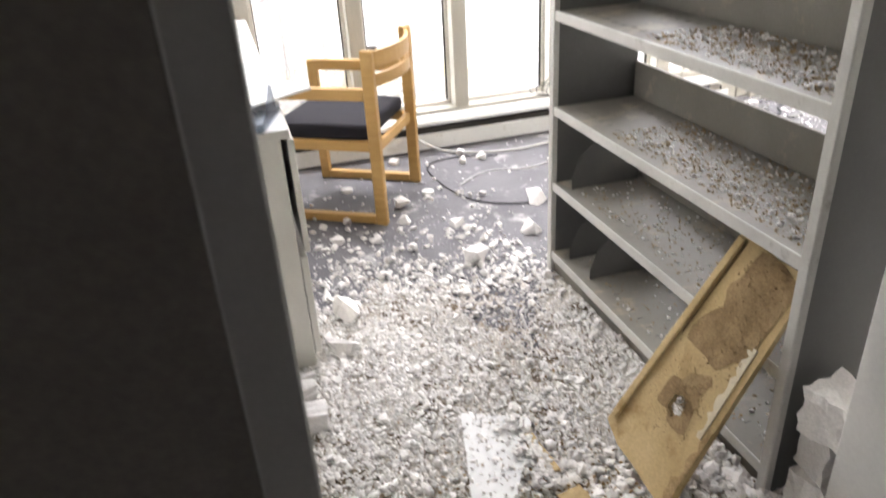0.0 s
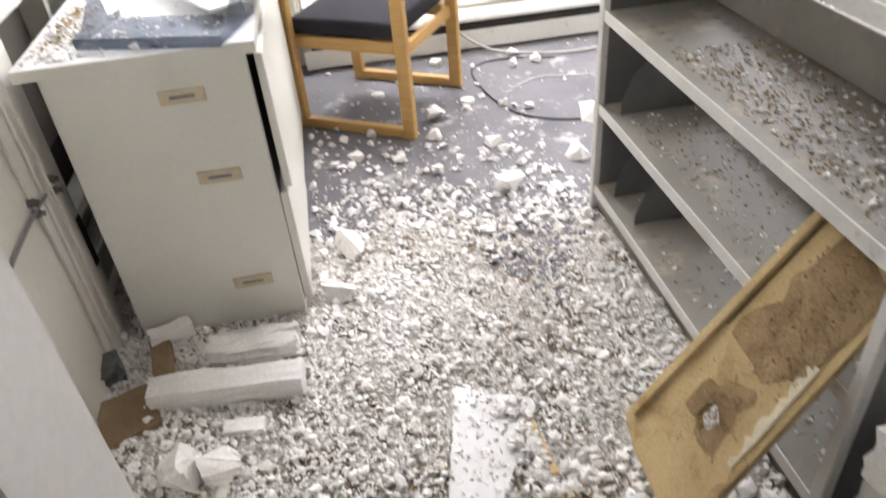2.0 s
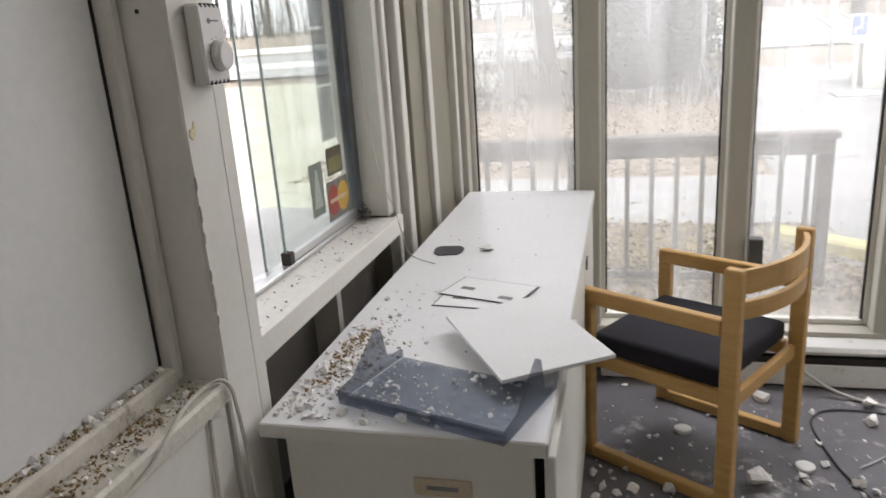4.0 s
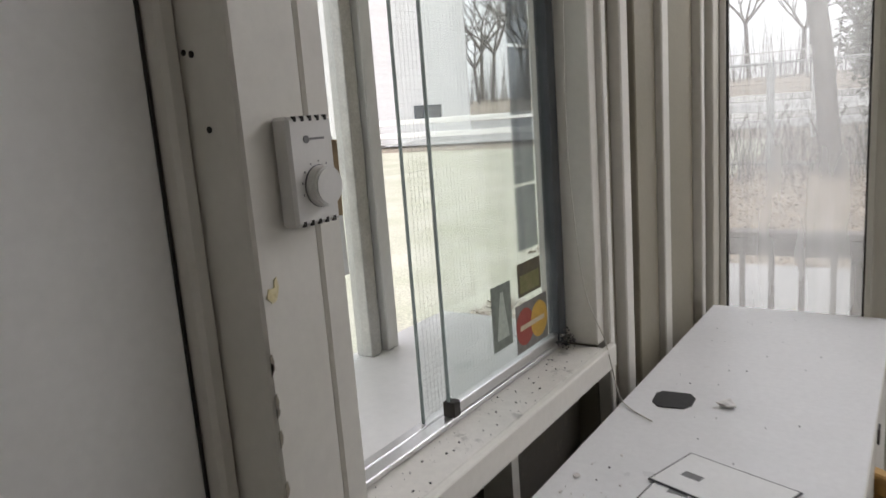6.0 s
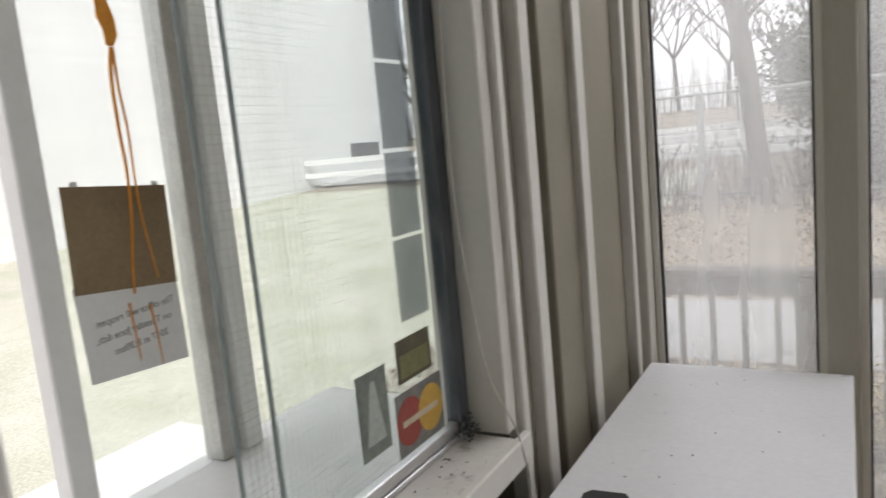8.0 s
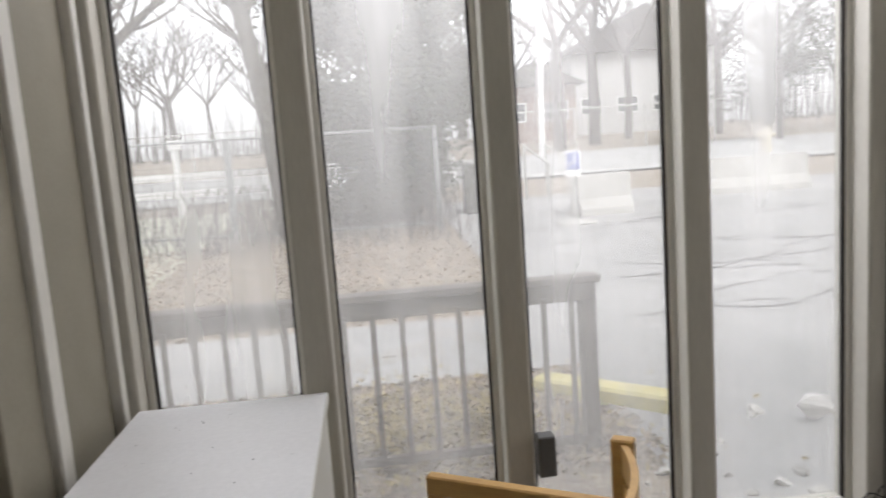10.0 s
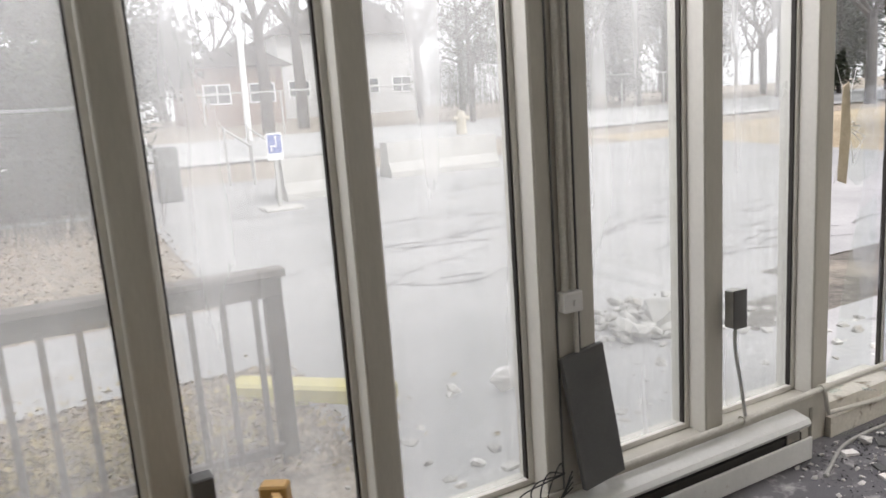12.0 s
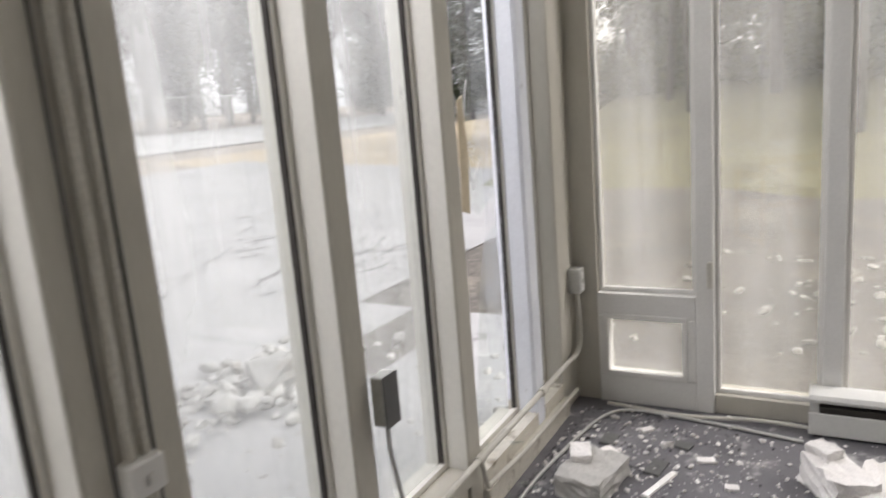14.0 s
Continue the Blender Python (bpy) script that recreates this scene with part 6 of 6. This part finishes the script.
def house(x0, x1, y, z, wall_m, label, h=2.8, roof=2.0, depth=7):
    t = thing("house", ((x0 + x1) / 2, y, z), label, "house")
    part("wall", boxes((x0, x1, y, y + depth, z - 1, z + h)), wall_m, t)
    bm = bmesh.new()
    xm = (x0 + x1) / 2
    prism(bm, [(x0 - 0.5, z + h), (x1 + 0.5, z + h), (xm, z + h + roof)], y - 0.6, y + depth + 0.4, Matrix(((1, 0, 0, 0), (0, 0, 1, 0), (0, 1, 0, 0), (0, 0, 0, 1))))
    part("roof", bm, SHINGLE, t)
    n = max(2, int((x1 - x0) / 2.2))
    for k in range(n):
        xc = x0 + (k + 0.5) * (x1 - x0) / n
        wd = part("window", boxes((xc - 0.75, xc + 0.75, y - 0.06, y + 0.02, z + 1.0, z + 2.1)), PAPER, t, "white framed window")
        for a, b in ((-0.66, -0.04), (0.04, 0.66)):
            for c, d in ((1.08, 1.52), (1.58, 2.02)):
                part("pane", boxes((xc + a, xc + b, y - 0.07, y - 0.061, z + c, z + d)), WINDOWDARK, wd)


house(8.4, 13.4, 44, 1.9, BRICK, "brown brick bungalow with a dark roof beyond the road", 3.0, 1.4)
house(15.0, 25, 50, 2.3, SIDING, "white sided house beyond the road", 5.0, 3)
hw = thing("annex_building", (-14, 16, -0.15), "white sided building across the lawn", "house")
part("wall", boxes((-20, -14, 6.0, 26, -0.3, 8.5)), mat("bright_white_siding", (0.74, 0.74, 0.73), (0.80, 0.80, 0.79), 0.7, 1, 20, 0.1, stretch=(0.2, 0.2, 8)), hw)
part("window", boxes((-14.0, -13.93, 22.3, 23.9, 1.4, 1.9)), WINDOWDARK, hw)
sc = thing("window_film", (-0.145, 3.34, 1.26), "slate blue strip panels with pale gaps behind the sliding pane", "film")
for k in range(7):
    part("panel", boxes((-0.1475, -0.1445, 3.368, 3.475, 1.238 + 0.17 * k, 1.40 + 0.17 * k)), SLATE_FILM, sc)


def branch(bm, p, d, length, r, depth, rng, tips):
    pts = [p]
    q, dd = Vector(p), Vector(d)
    for k in range(4):
        dd = (dd + Vector((rng.uniform(-0.22, 0.22), rng.uniform(-0.22, 0.22), rng.uniform(-0.08, 0.16)))).normalized()
        q = q + dd * length / 4
        pts.append(q.copy())
    tube(bm, pts, r, 6 if depth < 2 else 4, r * 0.55, cap=False)
    if depth == 0:
        tips.append(q.copy())
        return
    for k in range(3 if depth > 1 else 4):
        a = pts[rng.choice((2, 3, 4))]
        nd = (dd + Vector((rng.uniform(-0.9, 0.9), rng.uniform(-0.9, 0.9), rng.uniform(-0.2, 0.6)))).normalized()
        branch(bm, a, nd, length * rng.uniform(0.55, 0.8), r * 0.5, depth - 1, rng, tips)


def bare_tree(x, y, h, r, seed, lean=(0, 0, 1), depth=4):
    z = gz(x, y)
    t = thing("bare_tree", (x, y, z), "leafless winter tree with fine branches", "tree", "bare trees")
    rng2 = random.Random(seed)
    bm = bmesh.new()
    top = Vector((x, y, z)) + Vector(lean).normalized() * h * 0.35
    tube(bm, [(x, y, z - 0.1), Vector((x, y, z)).lerp(top, 0.5) + Vector((0.05, 0, 0)), top], r, 10, r * 0.75, cap=False)
    part("trunk", bm, BARK, t, smooth=True)
    bm, tips = bmesh.new(), []
    for k in range(5):
        a = k * 1.26 + rng2.uniform(-0.3, 0.3)
        branch(bm, top - Vector((0, 0, rng2.uniform(0, 0.3))), Vector((math.cos(a) * 0.8, math.sin(a) * 0.8, 0.8)), h * 0.3, r * 0.5, depth, rng2, tips)
    part("crown", bm, BARK, t)


bare_tree(-0.45, 14.0, 11, 0.16, 1, (-0.12, 0, 1), depth=5)
for k, (x, y) in enumerate(((-3, 34), (1.5, 38), (4, 33), (-12, 36), (15, 40), (19, 38), (24, 42))):
    bare_tree(x, y, 12 + k % 3, 0.22, 20 + k)
bare_tree(9.3, 33, 13, 0.28, 2)
bare_tree(11.8, 36, 13, 0.3, 3)
bare_tree(-6, 22, 11, 0.25, 5)
bare_tree(-9, 30, 12, 0.3, 7)
bare_tree(-9.5, 6.5, 9, 0.13, 8)


def evergreen(x, y, h, w, seed, n, label, leaf=LEAF, low=0.04, s0=0.04, s1=0.085):
    z = gz(x, y)
    t = thing("evergreen_tree", (x, y, z), label, "tree")
    rng2 = random.Random(seed)
    bm = bmesh.new()
    tube(bm, [(x, y, z - 0.1), (x, y, z + h * 0.9)], 0.14, 8, 0.03, cap=False)
    limbs = []
    for k in range(34):
        hz = rng2.uniform(low, 0.95)
        a = rng2.uniform(0, 6.3)
        L = w * (0.45 + 0.55 * math.sin(math.pi * min(1, (1.05 - hz)))) * rng2.uniform(0.6, 1.1)
        p0, p1 = Vector((x, y, z + hz * h * 0.85)), Vector((x + L * math.cos(a), y + L * math.sin(a), z + hz * h + rng2.uniform(-0.2, 0.5)))
        tube(bm, [p0, p0.lerp(p1, 0.5) + Vector((0, 0, 0.1)), p1], 0.04, 5, 0.008, cap=False)
        limbs.append((p0, p1))
    part("trunk", bm, BARK, t)

    def at(r):
        p0, p1 = r.choice(limbs)
        q = p0.lerp(p1, r.uniform(0.25, 1.08))
        s = 0.22 * w / 1.6
        return q.x + r.gauss(0, s), q.y + r.gauss(0, s), q.z + r.gauss(0, s)
    part("crown", leaves(n, at, s0, s1, seed), leaf, t, "dark green and rusty foliage")


LEAF_OLIVE = mat("olive_leaf", (0.10, 0.105, 0.045), (0.17, 0.165, 0.08), 0.7, 4, 40, 0, tone=0.35)
evergreen(1.3, 16.2, 7.6, 2.2, 3, 110000, "dense dark evergreen with rusty leaves behind the fence", s0=0.05, s1=0.10)
evergreen(17.5, 30, 10, 3.4, 4, 16000, "tall grey-green conifer beyond the road", low=0.12)
evergreen(26, 34, 11, 4, 6, 14000, "tall grey-green conifer beyond the road", low=0.1)
for k, yy in enumerate((9.0, 7.2, 5.2, 3.2, 1.4, -0.4, -2.2, -4.2, -6.5, -9.0)):
    evergreen(24.5 + (k % 2) * 1.8, yy, 12.5 + k % 3, 3.2, 40 + k, 24000, "olive green hedge tree above the bank", leaf=LEAF_OLIVE, low=0.02, s0=0.09, s1=0.2)
rk = random.Random(77)
for k in range(16):
    xk, yk = rk.uniform(17, 23), 7.5 - k * 1.35 + rk.uniform(-0.5, 0.5)
    bm = bmesh.new()
    rr = rk.uniform(0.07, 0.17)
    tube(bm, [(xk, yk, 0.2), (xk + rk.uniform(-0.2, 0.2), yk + rk.uniform(-0.2, 0.2), 4.0), (xk + rk.uniform(-0.3, 0.3), yk + rk.uniform(-0.4, 0.4), 10.0)], rr, 8, rr * 0.55)
    for j in range(7):
        zj, aj, lj = rk.uniform(2.5, 8.5), rk.uniform(0, 6.3), rk.uniform(0.8, 2.2)
        tube(bm, [(xk, yk, zj), (xk + lj * 0.5 * math.cos(aj), yk + lj * 0.5 * math.sin(aj), zj + lj * 0.5), (xk + lj * math.cos(aj), yk + lj * math.sin(aj), zj + lj * 0.8)], 0.03, 5, 0.006, cap=False)
    solo("slender_tree", bm, BARK, "slender bare tree trunk on the grass bank", "tree", group="slender trees on the bank")
bm = bmesh.new()
tube(bm, [(7.6, 29.5, gz(8, 29)), (7.8, 29.5, gz(8, 29) + 9)], 0.12, 8, 0.09)
solo("utility_pole", bm, PAPER, "pale utility pole by the road", "pole")
for x, y, h, s in ((-3.2, 18.5, 1.5, 0.06), (-1.3, 19, 1.7, 0.06), (-5.6, 19, 1.5, 0.06)):
    solo("white_post", boxes((x - s, x + s, y - s, y + s, gz(x, y) - 0.05, gz(x, y) + h), (x - 0.14, x + 0.14, y - 0.1, y + 0.1, gz(x, y) + h, gz(x, y) + h + 0.2), bev=0.01), PAPER, "white post with a small cap by the road", "post", group="white roadside posts")
solo("bin", boxes((2.62, 3.0, 15.6, 15.95, gz(2.8, 15.8), gz(2.8, 15.8) + 0.95), bev=0.03), STEEL_DARK, "dark bin standing behind the fence", "bin")
for k, zz in enumerate((0.35, 0.75)):
    solo("guard_rail", boxes((-30, 3.0, 19.8, 19.86, gz(0, 19.8) + zz, gz(0, 19.8) + zz + 0.16), bev=0.01), PAPER, "pale guard rail along the road", "guard rail", group="guard rails")


def field_sheet():
    V, F = [], []
    for i in range(12):
        for j in range(9):
            x, y = 15 + i * 5.0, 7.2 + j * 1.55
            V.append((x, y, gz(x, y) + 0.015 + 0.05 * i * (0.4 + 0.1 * noise.noise((x * 0.2, y * 0.2, 0)))))
    for i in range(11):
        for j in range(8):
            k = i * 9 + j
            F.append((k, k + 9, k + 10, k + 1))
    return V, F


solo("field", field_sheet(), mat("tan_winter_field", (0.34, 0.27, 0.17), (0.46, 0.38, 0.26), 0.95, 0.5, 10, 0.5, depth=0.03, grain=0.35), "tan winter grass field beyond the driveway", "ground", "structure")
for k, (x, y) in enumerate(((27, 33.5), (31, 29), (34, 35), (39, 31), (44, 36), (29, 38), (36, 41), (48, 30), (33, 22), (40, 24), (46, 20))):
    bare_tree(x, y, 11 + k % 4, 0.24, 140 + k)
for x, y, k in ((30, 33, 1), (37, 36, 2), (43, 30, 3), (50, 35, 4), (38, 21, 5), (46, 25, 6)):
    evergreen(x, y, 10 + k % 3, 3.6, 160 + k, 9000, "tall grey-green conifer beyond the field", low=0.06, s0=0.09, s1=0.19)


woods = thing("far_woods", (0, 62, 2), "hazy winter woods along the skyline", "woods", kind="stuff")
bm = bmesh.new()
rw = random.Random(123)
for k in range(70):
    xk, yk = -48 + k * 2.0 + rw.uniform(-1, 1), rw.uniform(54, 66)
    hk = rw.uniform(9, 14)
    p0 = Vector((xk, yk, gz(0, 54)))
    top = p0 + Vector((rw.uniform(-0.4, 0.4), 0, hk * 0.35))
    tube(bm, [p0, p0.lerp(top, 0.5), top], 0.2, 6, 0.15, cap=False)
    for j in range(5):
        a = j * 1.26 + rw.uniform(-0.3, 0.3)
        branch(bm, top, Vector((math.cos(a) * 0.7, math.sin(a) * 0.7, 0.9)), hk * 0.3, 0.11, 2, rw, [])
for k in range(1500):
    xk, yk = rw.uniform(-50, 52), rw.uniform(50, 58)
    hk = rw.uniform(1.0, 4.5)
    tube(bm, [(xk, yk, gz(0, 50)), (xk + rw.uniform(-0.6, 0.6), yk, gz(0, 50) + hk)], 0.03, 4, 0.008, cap=False)
part("woods_branches", bm, BARK, woods)
drive_cracks = thing("asphalt_cracks", (6, 10, 0), "dark cracks across the worn asphalt", "crack", kind="stuff")
bm = bmesh.new()
rc = random.Random(91)
for k in range(34):
    x, y = rc.uniform(2.4, 9), rc.uniform(7.2, 14)
    pts, a = [], rc.uniform(-0.5, 0.5)
    for j in range(14):
        pts.append((x, y))
        a = 0.85 * a + rc.uniform(-0.6, 0.6)
        x, y = x + 0.22 * math.cos(a), y + 0.28 * math.sin(a) * 0.6
    for (xa, ya), (xb, yb) in zip(pts, pts[1:]):
        w_ = rc.uniform(0.004, 0.024)
        if rc.random() < 0.18:
            continue
        q = [bm.verts.new((px, py, gz(px, py) + 0.026)) for px, py in ((xa, ya - w_), (xb, yb - w_), (xb, yb + w_), (xa, ya + w_))]
        bm.faces.new(q)
part("crack_lines", bm, mat("crack_tar", (0.13, 0.128, 0.125), (0.19, 0.188, 0.185), 0.95), drive_cracks)
brush = thing("thicket", (0.5, 14.0, 0.2), "tangle of bare brown twigs below the fence", "bush", kind="stuff")
bm = bmesh.new()
rb = random.Random(17)
for k in range(420):
    x, y = rb.uniform(-3.5, 2.4), rb.uniform(13.0, 15.2)
    z = gz(x, y)
    dx, dy, h = rb.uniform(-0.5, 0.5), rb.uniform(-0.4, 0.4), rb.uniform(0.4, 1.3)
    tube(bm, [(x, y, z), (x + dx * 0.4, y + dy * 0.4, z + h * 0.6), (x + dx, y + dy, z + h)], 0.008, 4, 0.003, cap=False)
part("twigs", bm, BARK, brush)
